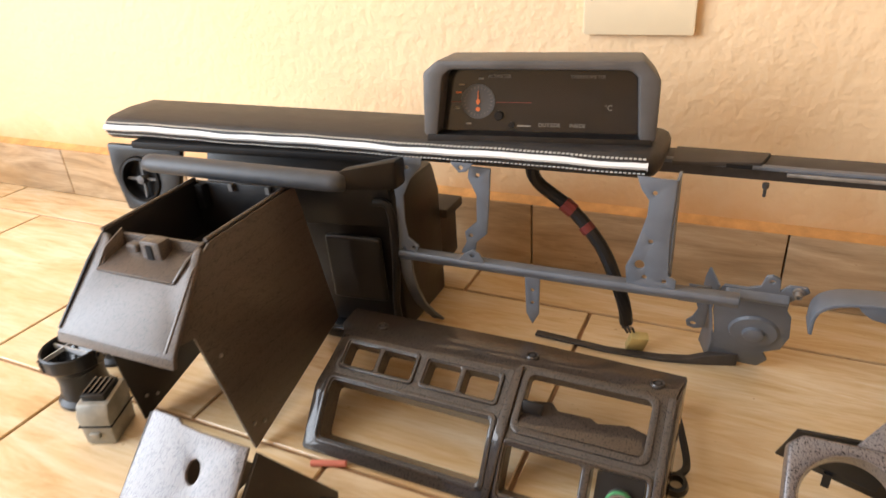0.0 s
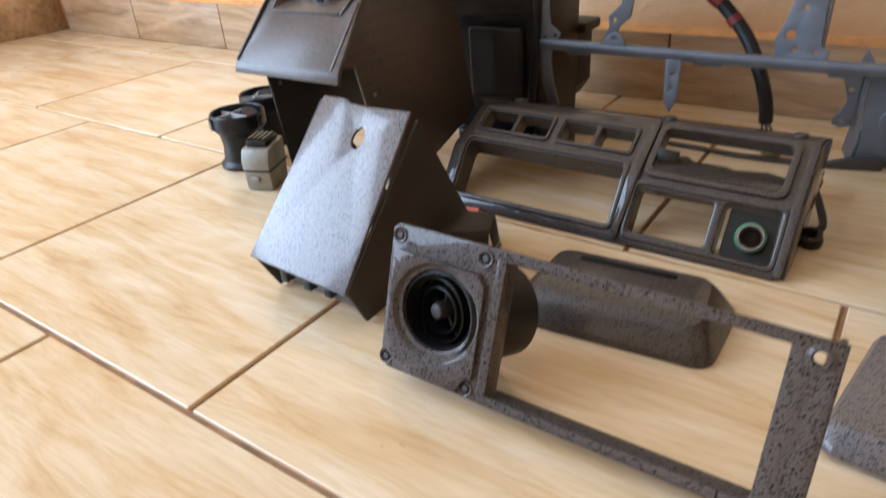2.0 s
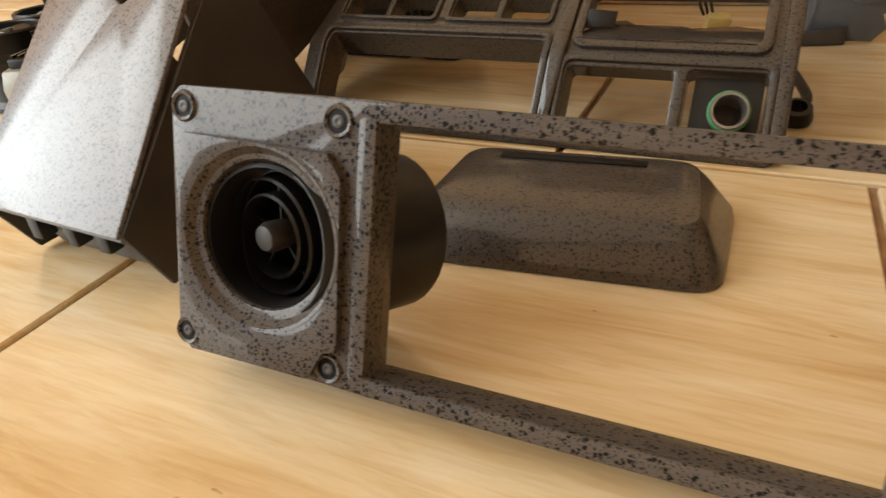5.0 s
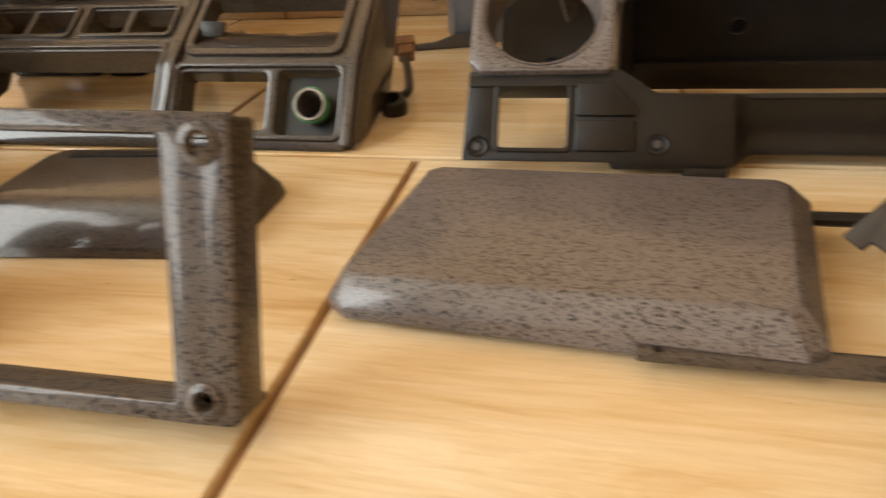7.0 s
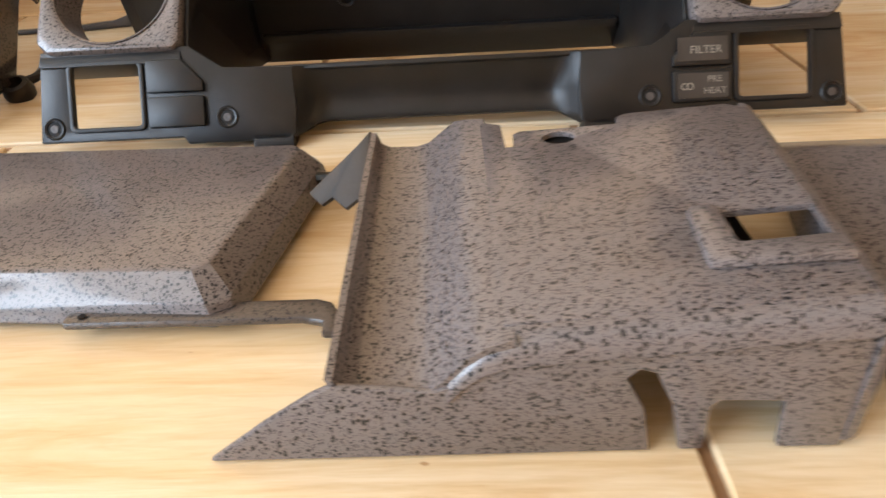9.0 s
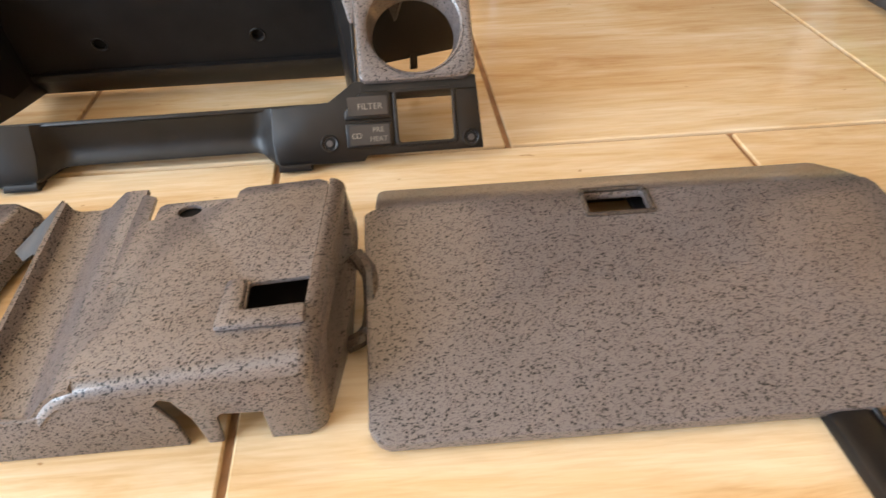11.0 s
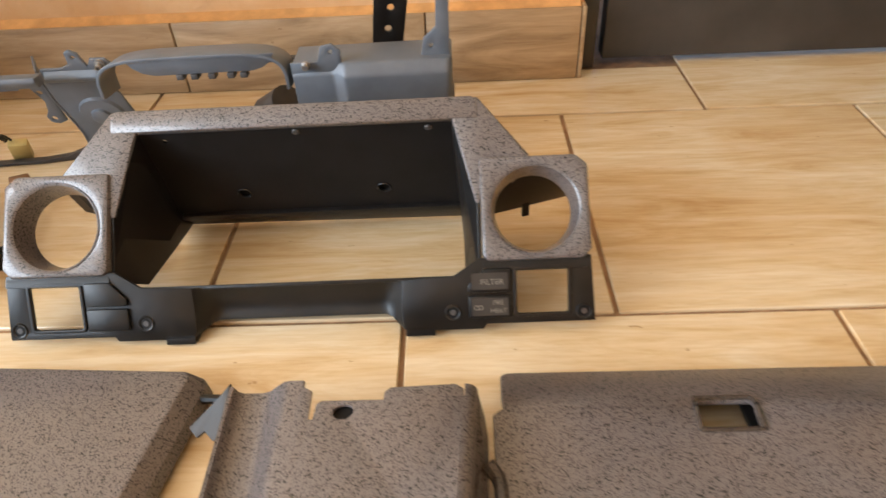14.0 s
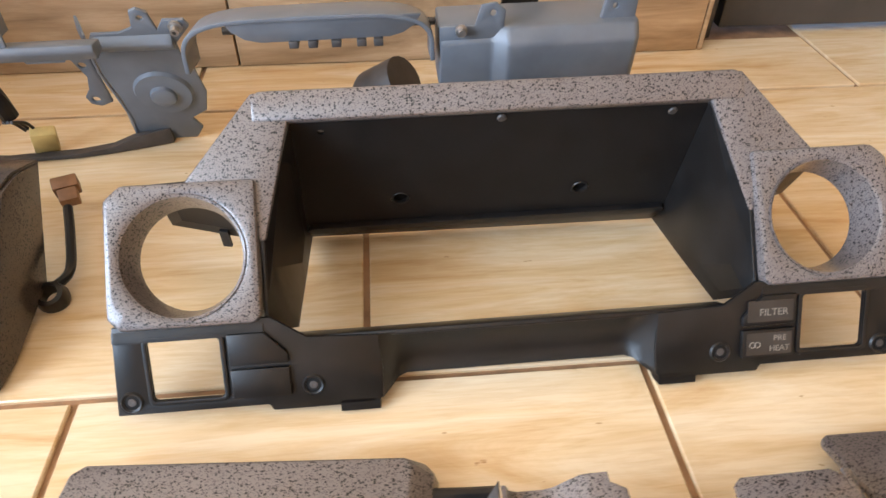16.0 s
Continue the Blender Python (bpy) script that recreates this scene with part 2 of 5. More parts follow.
def slab(points, thick, bevel=0.0, segments=2):
    """A flat-ish polygon of points, thickened to both sides along its normal."""
    p = [Vector(q) for q in points]
    n = Vector((0, 0, 0))
    for i in range(len(p)):
        n += p[i].cross(p[(i + 1) % len(p)])
    n.normalize()
    bm = bmesh.new()
    a = [bm.verts.new(q + n * thick / 2) for q in p]
    b = [bm.verts.new(q - n * thick / 2) for q in p]
    bm.faces.new(a)
    bm.faces.new(b[::-1])
    for i in range(len(p)):
        j = (i + 1) % len(p)
        bm.faces.new((a[i], b[i], b[j], a[j]))
    bmesh.ops.recalc_face_normals(bm, faces=bm.faces)
    return soften(bm, bevel, segments)


def loft(rings, bevel=0.0, close=True, segments=2):
    """Closed rings of equal count, joined one after another, capped at both ends."""
    bm = bmesh.new()
    vs = [[bm.verts.new(p) for p in r] for r in rings]
    for a, b in zip(vs, vs[1:]):
        for i in range(len(a)):
            j = (i + 1) % len(a)
            bm.faces.new((a[i], a[j], b[j], b[i]))
    if close:
        bm.faces.new(vs[0][::-1])
        bm.faces.new(vs[-1])
    bmesh.ops.recalc_face_normals(bm, faces=bm.faces)
    return soften(bm, bevel, segments)


def box(x0, y0, z0, x1, y1, z1, bevel=0.0, m=Matrix(), segments=2):
    bm = loft([[(x0, y0, z), (x1, y0, z), (x1, y1, z), (x0, y1, z)] for z in (z0, z1)], bevel, True, segments)
    bm.transform(m)
    return bm


def turned(profile, m=Matrix(), n=28):
    """A body of revolution about w; profile of (radius, w), first and last are capped when their radius is above 0."""
    bm = bmesh.new()
    vs = [[bm.verts.new((max(r, 1e-5) * math.cos(2 * math.pi * i / n), max(r, 1e-5) * math.sin(2 * math.pi * i / n), w)) for i in range(n)] for r, w in profile]
    for a, b in zip(vs, vs[1:]):
        for i in range(n):
            bm.faces.new((a[i], a[(i + 1) % n], b[(i + 1) % n], b[i]))
    bm.faces.new(vs[0][::-1])
    bm.faces.new(vs[-1])
    bmesh.ops.recalc_face_normals(bm, faces=bm.faces)
    bm.transform(m)
    return bm


def ringed(profile, m=Matrix(), n=28):
    """A hollow body of revolution about w: the profile of (radius, w) closes on itself."""
    bm = bmesh.new()
    vs = [[bm.verts.new((r * math.cos(2 * math.pi * i / n), r * math.sin(2 * math.pi * i / n), w)) for i in range(n)] for r, w in profile]
    for k in range(len(vs)):
        a, b = vs[k], vs[(k + 1) % len(vs)]
        for i in range(n):
            bm.faces.new((a[i], a[(i + 1) % n], b[(i + 1) % n], b[i]))
    bmesh.ops.recalc_face_normals(bm, faces=bm.faces)
    bm.transform(m)
    return bm


def tube(points, radius, n=10):
    """A round bar along points, smoothed by a spline."""
    ps = [Vector(p) for p in points]
    fine = []
    for i in range(len(ps) - 1):
        p0, p1, p2, p3 = ps[max(i - 1, 0)], ps[i], ps[i + 1], ps[min(i + 2, len(ps) - 1)]
        for k in range(6):
            t = k / 6
            fine.append(0.5 * (2 * p1 + (p2 - p0) * t + (2 * p0 - 5 * p1 + 4 * p2 - p3) * t * t + (3 * p1 - p0 - 3 * p2 + p3) * t ** 3))
    fine.append(ps[-1])
    rings = []
    for i, p in enumerate(fine):
        d = (fine[min(i + 1, len(fine) - 1)] - fine[max(i - 1, 0)]).normalized()
        a = d.cross(Vector((0.13, 0.31, 0.94))).normalized()
        b = d.cross(a)
        rings.append([p + (a * math.cos(2 * math.pi * k / n) + b * math.sin(2 * math.pi * k / n)) * radius for k in range(n)])
    return loft(rings)


def joined(*bms):
    out = bmesh.new()
    for b in bms:
        me = bpy.data.meshes.new("tmp")
        b.to_mesh(me)
        b.free()
        out.from_mesh(me)
        bpy.data.meshes.remove(me)
    return out


PLACE = {}


def thing(name, base, label, category, group="", kind=""):
    ob = new(name)
    ob.location = base
    ob.empty_display_size = 0.05
    PLACE[ob] = Matrix.Translation(base)
    return tagged(ob, label, category, group, kind)


def part(name, bm, material, parent=None, label="", smooth=30):
    """Links a bmesh, given in world coordinates, as one mesh under its thing or part."""
    me = bpy.data.meshes.new(name)
    here = PLACE.get(parent, Matrix())
    bm.transform(here.inverted())
    for f in bm.faces:
        f.smooth = True
    bm.normal_update()
    for e in bm.edges:
        if len(e.link_faces) != 2 or e.calc_face_angle(0) > radians(smooth):
            e.smooth = False
    bm.to_mesh(me)
    bm.free()
    me.materials.append(material)
    ob = new(name, me)
    ob.parent = parent
    PLACE[ob] = here
    if label:
        tagged(ob, label)
    return ob


def lettering(words, size, m, material, parent, name="lettering", align="CENTER"):
    cu = bpy.data.curves.new(name, "FONT")
    cu.body, cu.size, cu.align_x, cu.align_y, cu.extrude = words, size, align, "CENTER", 0.0001
    cu.materials.append(material)
    ob = new(name, cu)
    ob.parent = parent
    ob.matrix_basis = PLACE[parent].inverted() @ m
    return ob


def screw_hole(parent, m, u, v, r=0.006, name="screw", material=None):
    """A screw in a raised ring, on a black disc that imitates the hole's shade."""
    w = m @ Matrix.Translation((u, v, 0))
    ring = part("screw_boss", ringed([(r * 0.66, -0.004), (r * 0.68, 0.0010), (r * 0.86, 0.0016), (r, 0.0), (r, -0.004)], w, 20), material or BLACK, parent)
    part("well_shade", turned([(r * 0.655, -0.003), (r * 0.655, 0.0004), (r * 0.2, 0.0005)], w, 18), BLACK_MATT, ring)
    part(name, turned([(r * 0.36, 0.0004), (r * 0.36, 0.0009), (r * 0.2, 0.0011), (r * 0.06, 0.0007)], w, 12), DARK_STEEL, ring)
    return ring


# the porch: floor, walls, ceiling, door
TL, TD, GAP = 0.45, 0.44, 0.006
floor = tagged(part("floor", box(-6.0, -3.3, -0.12, 2.6, 1.3, -0.004), GROUT), "wood-look cream and ochre glazed tiles with brown joints", "floor", kind="structure")
ground = tagged(part("ground", box(-60, -60, -0.4, 60, 60, -0.16), GROUND), "bare pale soil of the yard outside", "ground", kind="structure")
tagged(part("wall_back", joined(box(-3.1, 0.585, 0, 0.272, 0.80, 2.6), box(0.272, 0.585, 2.1, 1.25, 0.80, 2.6), box(1.25, 0.585, 0, 2.6, 0.80, 2.6)), WALL),
       "ochre painted plaster wall with faint bumps", "wall", kind="structure")
tagged(part("wall_side", box(-3.1, -0.25, 0, -2.945, 0.584, 2.6), WALL), "ochre painted plaster wall end", "wall", kind="structure")
tagged(part("wall_far_side", box(2.4, -3.3, 0, 2.6, 0.584, 2.6), WALL), "ochre painted plaster wall", "wall", kind="structure")
# unseen wall behind the camera, added to keep front sky light off the parts
tagged(part("light_block_front", joined(box(-1.4, -3.3, 0, 2.399, -3.2, 2.6), box(-6, -3.3, 2.4, -1.4, -3.2, 2.6)), WALL), "unseen ochre wall added beside the open front to hold back sky light", "wall", kind="structure")
tagged(part("ceiling", box(-6.0, -3.3, 2.601, 2.6, 0.8, 2.72), CEIL), "pale plastered ceiling", "ceiling", kind="structure")

skirt = tagged(part("baseboard", box(-2.93, 0.580, 0.0, 0.266, 0.5848, 0.118), GROUT), "wood-look tile skirting along the wall, dusty on top", "baseboard", kind="structure")
xs = [0.268] + [0.015 - 0.415 * k for k in range(8)]
for a, b in zip(xs[1:], xs):
    part("skirting_tile", box(max(a, -2.93) + 0.0015, 0.563, 0.001, b - 0.0015, 0.5795, 0.122, 0.0015), SKIRT, skirt)
part("skirting_tile", box(0.2682, 0.5635, 0.001, 0.2752, 0.64, 0.1222, 0.001), SKIRT, skirt)
part("dust_ledge", loft([[(-2.93, 0.566, 0.1225), (0.266, 0.566, 0.1225), (0.266, 0.5848, 0.1225), (-2.93, 0.5848, 0.1225)],
                         [(-2.93, 0.579, 0.128), (0.266, 0.579, 0.1265), (0.266, 0.5848, 0.131), (-2.93, 0.5848, 0.134)]]), DUST, skirt, "ochre dust lying on the skirting")
for y in (0.563, 0.15, -0.25):
    if y > 0.2:
        part("skirting_tile", box(-2.944, 0.152, 0.001, -2.9305, 0.5625, 0.122, 0.0015), SKIRT, skirt)
    elif y > 0:
        part("skirting_tile", box(-2.944, -0.25, 0.001, -2.9305, 0.149, 0.122, 0.0015), SKIRT, skirt)

door = tagged(part("door_1", box(0.318, 0.612, 0.012, 1.20, 0.65, 2.04, 0.003), DOOR), "dark brown painted metal door, closed", "door", kind="structure")
part("door_frame", joined(box(0.2755, 0.603, 0, 0.303, 0.70, 2.1, 0.002), box(1.215, 0.603, 0, 1.249, 0.70, 2.1, 0.002), box(0.303, 0.603, 2.06, 1.215, 0.70, 2.1, 0.002)), DOOR, door)
part("door_rail", box(0.40, 0.604, 0.165, 1.16, 0.6118, 0.182, 0.002), LIGHTGREY, door, "pale strip across the door")
part("hinge", turned([(0.006, 0), (0.006, 0.07)], Matrix.Translation((0.309, 0.607, 0.16)), 12), LIGHTGREY, door)

plate_m = axes((-0.735, 0.5845, 0.418), (1, 0, 0), (0, 0, 1))
cover = thing("junction_cover", (-0.65, 0.58, 0.418), "cream plastic electrical cover plate screwed to the wall", "cover plate")
part("cover_plate", plate(rrect(0, 0, 0.163, 0.11, 0.004), (), 0.012, plate_m @ Matrix.Translation((0, 0, 0.0118)), 0.002), CREAM, cover)
for u in (0.012, 0.151):
    part("screw", turned([(0.0035, 0), (0.003, 0.0016), (0.001, 0.002)], plate_m @ Matrix.Translation((u, 0.053, 0.0118)), 12), STEEL, cover)


# the dashboard, standing on the floor before the wall
def D(x, dy, z):
    return Vector((x, 0.256 + 0.045 * (x + 0.91) + dy, z))


DM = axes(D(-0.91, 0, 0), (1, 0.045, 0), (0, 0, 1))
dash = thing("dashboard", (-0.7, 0.28, 0.0), "stripped car dashboard with leather pad, gauge pod and bare grey frame", "dashboard")


def dplate(name, outer, holes, mat, w=0.0, thick=0.003, bevel=0.0008, parent=None, label=""):
    """A plate in the dashboard's front plane, in x from -0.91 and z."""
    return part(name, plate([(x + 0.91, z) for x, z in outer], [[(x + 0.91, z) for x, z in h] for h in holes], thick, DM @ Matrix.Translation((0, 0, w)), bevel), mat, parent or dash, label)


# pad with a rounded front, stripe and seams
def pad_ring(x, grow=1.0):
    y0 = 0.204 + 0.113 * (x + 1.396)
    zc = 0.319 - 0.026 * (x + 1.396)
    prof = [(0.004, 0.0), (-0.003, 0.008), (-0.005, 0.017), (-0.001, 0.026), (0.010, 0.032), (0.05, 0.036), (0.10, 0.034), (0.135, 0.022), (0.135, 0.004), (0.06, -0.002)]
    return [Vector((x, y0 + 0.06 + (a - 0.06) * grow, zc + 0.017 + (b - 0.017) * grow)) for a, b in prof]


pad = part("pad", loft([pad_ring(-1.396, 0.55), pad_ring(-1.392, 0.85)] + [pad_ring(-1.386 + i * (0.800 / 24)) for i in range(25)] + [pad_ring(-0.578, 0.88), pad_ring(-0.572, 0.6)]), LEATHER, dash, "black leather pad with a white stripe", 50)


def pad_band(z0, z1, out):
    rows = []
    for i in range(41):
        x = -1.388 + 0.804 * i / 40
        wob = 0.0007 * math.sin(x * 23) + 0.0003 * math.sin(x * 71)
        y0 = 0.204 + 0.113 * (x + 1.396)
        zc = 0.319 - 0.026 * (x + 1.396) + wob
        rows.append([Vector((x, y0 - 0.0025 - out, zc + z0)), Vector((x, y0 - 0.0062 - out, zc + (z0 + z1) / 2)), Vector((x, y0 - 0.0020 - out, zc + z1)), Vector((x, y0 + 0.004, zc + (z0 + z1) / 2))])
    return loft(rows)


part("stripe", pad_band(0.012, 0.0225, 0.0005), WHITE, pad, "white leather stripe")
for name, dz in (("seam_upper", 0.0265), ("seam_lower", 0.0085)):
    stitches = []
    for i in range(150):
        x = -1.385 + 0.800 * i / 150
        wob = 0.0007 * math.sin(x * 23) + 0.0003 * math.sin(x * 71)
        y = 0.204 + 0.113 * (x + 1.396)
        z = 0.319 - 0.026 * (x + 1.396) + wob + dz
        stitches.append(box(x, y - 0.0045, z - 0.0006, x + 0.0034, y - 0.0005, z + 0.0006))
    part(name, joined(*stitches), THREAD, pad)

# gauge pod on the pad
PM = axes((-0.868, 0.268, 0.341), (1, 0.19, -0.015), (0, 0.10, 1))
pod = part("gauge_pod", joined(
    plate([(0.0, 0.0), (0.018, 0.0), (0.026, 0.076), (0.036, 0.084), (0.256, 0.084), (0.266, 0.076), (0.272, 0.0), (0.292, 0.0), (0.292, 0.074), (0.272, 0.096), (0.020, 0.096), (0.0, 0.080)], (), 0.10, PM, 0.004)), POD, dash, "grey plastic hood of the altimeter and thermometer pod")
part("pod_floor", plate(rrect(0.004, -0.012, 0.288, 0.002, 0.003), (), 0.1, PM, 0.002), BLACK, pod)
FM = PM @ Matrix.Translation((0, 0, -0.030)) @ pose(0, 0, 0, -6, 0, 0)
part("gauge_face", plate([(0.014, -0.002), (0.278, -0.002), (0.270, 0.090), (0.024, 0.090)], (), 0.004, FM), BLACK_GLOSS, pod, "black glossy gauge face")
part("display", plate(rrect(0.138, 0.020, 0.226, 0.054, 0.002), (), 0.002, FM @ Matrix.Translation((0, 0, 0.0012))), BLACK_GLOSS, pod)
dialm = FM @ Matrix.Translation((0.066, 0.040, 0.0003))
dial = part("dial", turned([(0.0225, 0), (0.0225, 0.0015), (0.0205, 0.0015), (0.0200, 0.0006), (0.002, 0.0006)], dialm, 36), POD, pod, "round altimeter dial with orange needle")
ticks = []
for i in range(24):
    ticks.append(box(-0.0004, 0.0165, 0.0008, 0.0004, 0.0192, 0.0012, 0, dialm @ pose(0, 0, 0, 0, 0, 15 * i)))
part("dial_ticks", joined(*ticks), PRINT, dial)
part("needle", joined(plate([(-0.001, -0.004), (0.001, -0.004), (0.0006, 0.014), (-0.0006, 0.014)], (), 0.0006, dialm @ Matrix.Translation((0, 0, 0.0022))), turned([(0.003, 0.0008), (0.003, 0.002)], dialm, 14),
                       plate(circle(0, -0.010, 0.003, 12), (), 0.0005, dialm @ Matrix.Translation((0, 0, 0.0016)))), ORANGE, dial)
part("knob", turned([(0.006, 0), (0.006, 0.004), (0.005, 0.005), (0.001, 0.005)], FM @ Matrix.Translation((0.094, 0.022, 0)), 20), BLACK, pod)
part("knob", turned([(0.004, 0), (0.004, 0.003), (0.001, 0.003)], FM @ Matrix.Translation((0.111, 0.010, 0)), 16), BLACK, pod)
for u0, u1 in ((0.03, 0.044), (0.09, 0.136)):
    part("guide_line", box(u0, 0.0388, 0.0002, u1, 0.0396, 0.0006, 0, FM), RED, pod)
for words, size, u, v in (("ALTIMETER", 0.0062, 0.094, 0.072), ("THERMOMETER", 0.0062, 0.206, 0.072), ("OUTSIDE", 0.0070, 0.160, 0.011), ("INSIDE", 0.0070, 0.196, 0.011), ("\u00b0C", 0.0095, 0.233, 0.034)):
    lettering(words, size, FM @ Matrix.Translation((u, v, 0.0006)), PRINT, pod)
for i, (u, v) in enumerate(((0.040, 0.060), (0.036, 0.050), (0.034, 0.030), (0.050, 0.010), (0.066, 0.068))):
    part("scale_mark", box(u, v, 0.0002, u + 0.007, v + 0.0022, 0.0005, 0, FM), PRINT if i != 1 else ORANGE, pod)
part("fine_print", box(0.118, 0.0085, 0.0002, 0.136, 0.0105, 0.0005, 0, FM), PRINT, pod)

# end panel with its air vent, glove box face, grab handle
EM = axes((-1.392, 0.186, 0.204), (1, 0.115, 0), (0, 0.12, 1))
endp = part("end_panel", plate([(0.02, 0.0), (0.12, 0.012), (0.14, 0.104), (0.0, 0.108), (0.002, 0.06)], [circle(0.055, 0.052, 0.036, 28)], 0.012, EM, 0.004), BLACK, dash, "black plastic end panel with a round air vent")
part("vent_barrel", ringed([(0.030, -0.02), (0.0358, -0.02), (0.0358, 0.002), (0.032, 0.003), (0.030, -0.004)], EM @ Matrix.Translation((0.055, 0.052, 0)), 32), BLACK_MATT, endp)
part("vent_back", plate(circle(0.055, 0.052, 0.035, 28), (), 0.004, EM @ Matrix.Translation((0, 0, -0.0145))), BLACK_MATT, endp)
part("vent_hub", joined(turned([(0.007, -0.012), (0.007, 0.001), (0.002, 0.002)], EM @ Matrix.Translation((0.055, 0.052, 0)), 16), box(-0.03, -0.002, -0.01, 0.03, 0.002, -0.006, 0, EM @ Matrix.Translation((0.055, 0.052, 0))), box(-0.002, -0.03, -0.01, 0.002, 0.03, -0.006, 0, EM @ Matrix.Translation((0.055, 0.052, 0)))), POD, endp)
part("glove_face", slab([(-1.225, 0.212, 0.20), (-0.93, 0.268, 0.20), (-0.93, 0.270, 0.322), (-1.215, 0.236, 0.322)], 0.012, 0.003), BLACK, dash)
part("under_tray", slab([(-1.34, 0.20, 0.312), (-0.90, 0.25, 0.308), (-0.90, 0.36, 0.308), (-1.34, 0.34, 0.312)], 0.012, 0.003), BLACK_MATT, dash)
grab = part("grab_handle", loft([[Vector((x, y + 0.016 * s * math.cos(a), z + 0.0135 * s * math.sin(a))) for a in [2 * math.pi * k / 14 for k in range(14)]]
                                 for x, y, z, s in ((-1.256, 0.152, 0.309, 0.5), (-1.252, 0.152, 0.309, 0.9), (-1.24, 0.152, 0.309, 1.0), (-1.1, 0.162, 0.306, 1.0), (-0.96, 0.180, 0.300, 1.0), (-0.948, 0.183, 0.299, 0.92), (-0.944, 0.184, 0.299, 0.6))]), HANDLE, dash, "dark grey padded grab handle", 50)
part("grab_mount", loft([[(-0.951, 0.178, 0.288), (-0.951, 0.198, 0.288), (-0.951, 0.198, 0.315), (-0.951, 0.180, 0.315)], [(-0.892, 0.222, 0.278), (-0.892, 0.252, 0.278), (-0.892, 0.252, 0.318), (-0.892, 0.224, 0.318)]], 0.004), BLACK, grab)

# heater body behind the console and the box behind the frame
heater = part("heater_box", loft([[(-1.08, 0.255, 0.012), (-0.925, 0.275, 0.012), (-0.925, 0.42, 0.012), (-1.08, 0.42, 0.012)], [(-1.09, 0.262, 0.20), (-0.925, 0.268, 0.20), (-0.925, 0.42, 0.20), (-1.09, 0.42, 0.20)], [(-1.06, 0.250, 0.255), (-0.925, 0.262, 0.255), (-0.925, 0.40, 0.255), (-1.06, 0.40, 0.255)]], 0.008), BLACK, dash, "black plastic heater housing")
part("housing_door", slab([(-1.035, 0.248, 0.075), (-0.945, 0.258, 0.075), (-0.945, 0.254, 0.185), (-1.035, 0.244, 0.185)], 0.012, 0.008, 3), BLACK, heater)
part("housing_edge", tube([(-0.945, 0.245, 0.245), (-0.922, 0.250, 0.235), (-0.922, 0.252, 0.15), (-0.928, 0.252, 0.06), (-0.905, 0.255, 0.015)], 0.006), BLACK, heater)
part("housing_foot", box(-1.06, 0.235, 0.0, -0.93, 0.30, 0.024, 0.006), BLACK_GLOSS, heater)
part("latch", box(-0.915, 0.235, 0.0, -0.865, 0.285, 0.026, 0.006), BLACK, heater)
part("blower_box", joined(loft([[(-1.0, 0.40, 0.02), (-0.955, 0.425, 0.02), (-0.955, 0.50, 0.02), (-1.0, 0.50, 0.02)], [(-1.0, 0.40, 0.05), (-0.935, 0.425, 0.05), (-0.935, 0.50, 0.05), (-1.0, 0.50, 0.05)], [(-1.0, 0.40, 0.155), (-0.935, 0.43, 0.155), (-0.935, 0.50, 0.155), (-1.0, 0.50, 0.155)]], 0.004), box(-0.99, 0.42, 0.145, -0.915, 0.485, 0.162, 0.003)), BROWN, dash)

# grey metal frame
dplate("upright", [(-0.918, 0.150), (-0.895, 0.158), (-0.884, 0.180), (-0.900, 0.192), (-0.903, 0.215), (-0.902, 0.255), (-0.890, 0.280), (-0.872, 0.300), (-0.870, 0.312), (-0.918, 0.312), (-0.914, 0.25)],
       [circle(-0.893, 0.176, 0.003, 10), circle(-0.893, 0.298, 0.003, 10), circle(-0.909, 0.172, 0.003, 10)], GREY)
dplate("upright", [(-0.825, 0.172), (-0.805, 0.168), (-0.802, 0.190), (-0.786, 0.205), (-0.782, 0.245), (-0.778, 0.30), (-0.808, 0.302), (-0.810, 0.285), (-0.799, 0.262), (-0.800, 0.222), (-0.818, 0.205), (-0.816, 0.19)],
       [circle(-0.809, 0.200, 0.003, 10), circle(-0.796, 0.29, 0.003, 10)], GREY, -0.012, 0.004)
dplate("ear", [(-0.826, 0.166), (-0.784, 0.166), (-0.792, 0.182), (-0.802, 0.187), (-0.814, 0.180)], [circle(-0.803, 0.178, 0.003, 10)], GREY, 0.004)
dplate("ear", [(-0.828, 0.312), (-0.796, 0.312), (-0.806, 0.300), (-0.816, 0.298)], [circle(-0.813, 0.305, 0.003, 10)], GREY, 0.004)
dplate("upright", [(-0.595, 0.164), (-0.536, 0.164), (-0.536, 0.178), (-0.546, 0.184), (-0.548, 0.23), (-0.546, 0.310), (-0.592, 0.312), (-0.586, 0.296), (-0.576, 0.282), (-0.577, 0.262), (-0.582, 0.242), (-0.590, 0.21), (-0.598, 0.19)],
       [circle(-0.581, 0.195, 0.006, 14), circle(-0.574, 0.178, 0.003, 10), circle(-0.550, 0.175, 0.003, 10), circle(-0.570, 0.228, 0.003, 10), circle(-0.570, 0.292, 0.003, 10)], GREY, 0.002)
part("upright_flange", loft([[D(-0.548, 0.0, 0.17), D(-0.545, 0.0, 0.17), D(-0.545, 0.03, 0.17), D(-0.548, 0.03, 0.17)], [D(-0.548, 0.0, 0.31), D(-0.545, 0.0, 0.31), D(-0.545, 0.03, 0.31), D(-0.548, 0.03, 0.31)]]), GREY, dash)
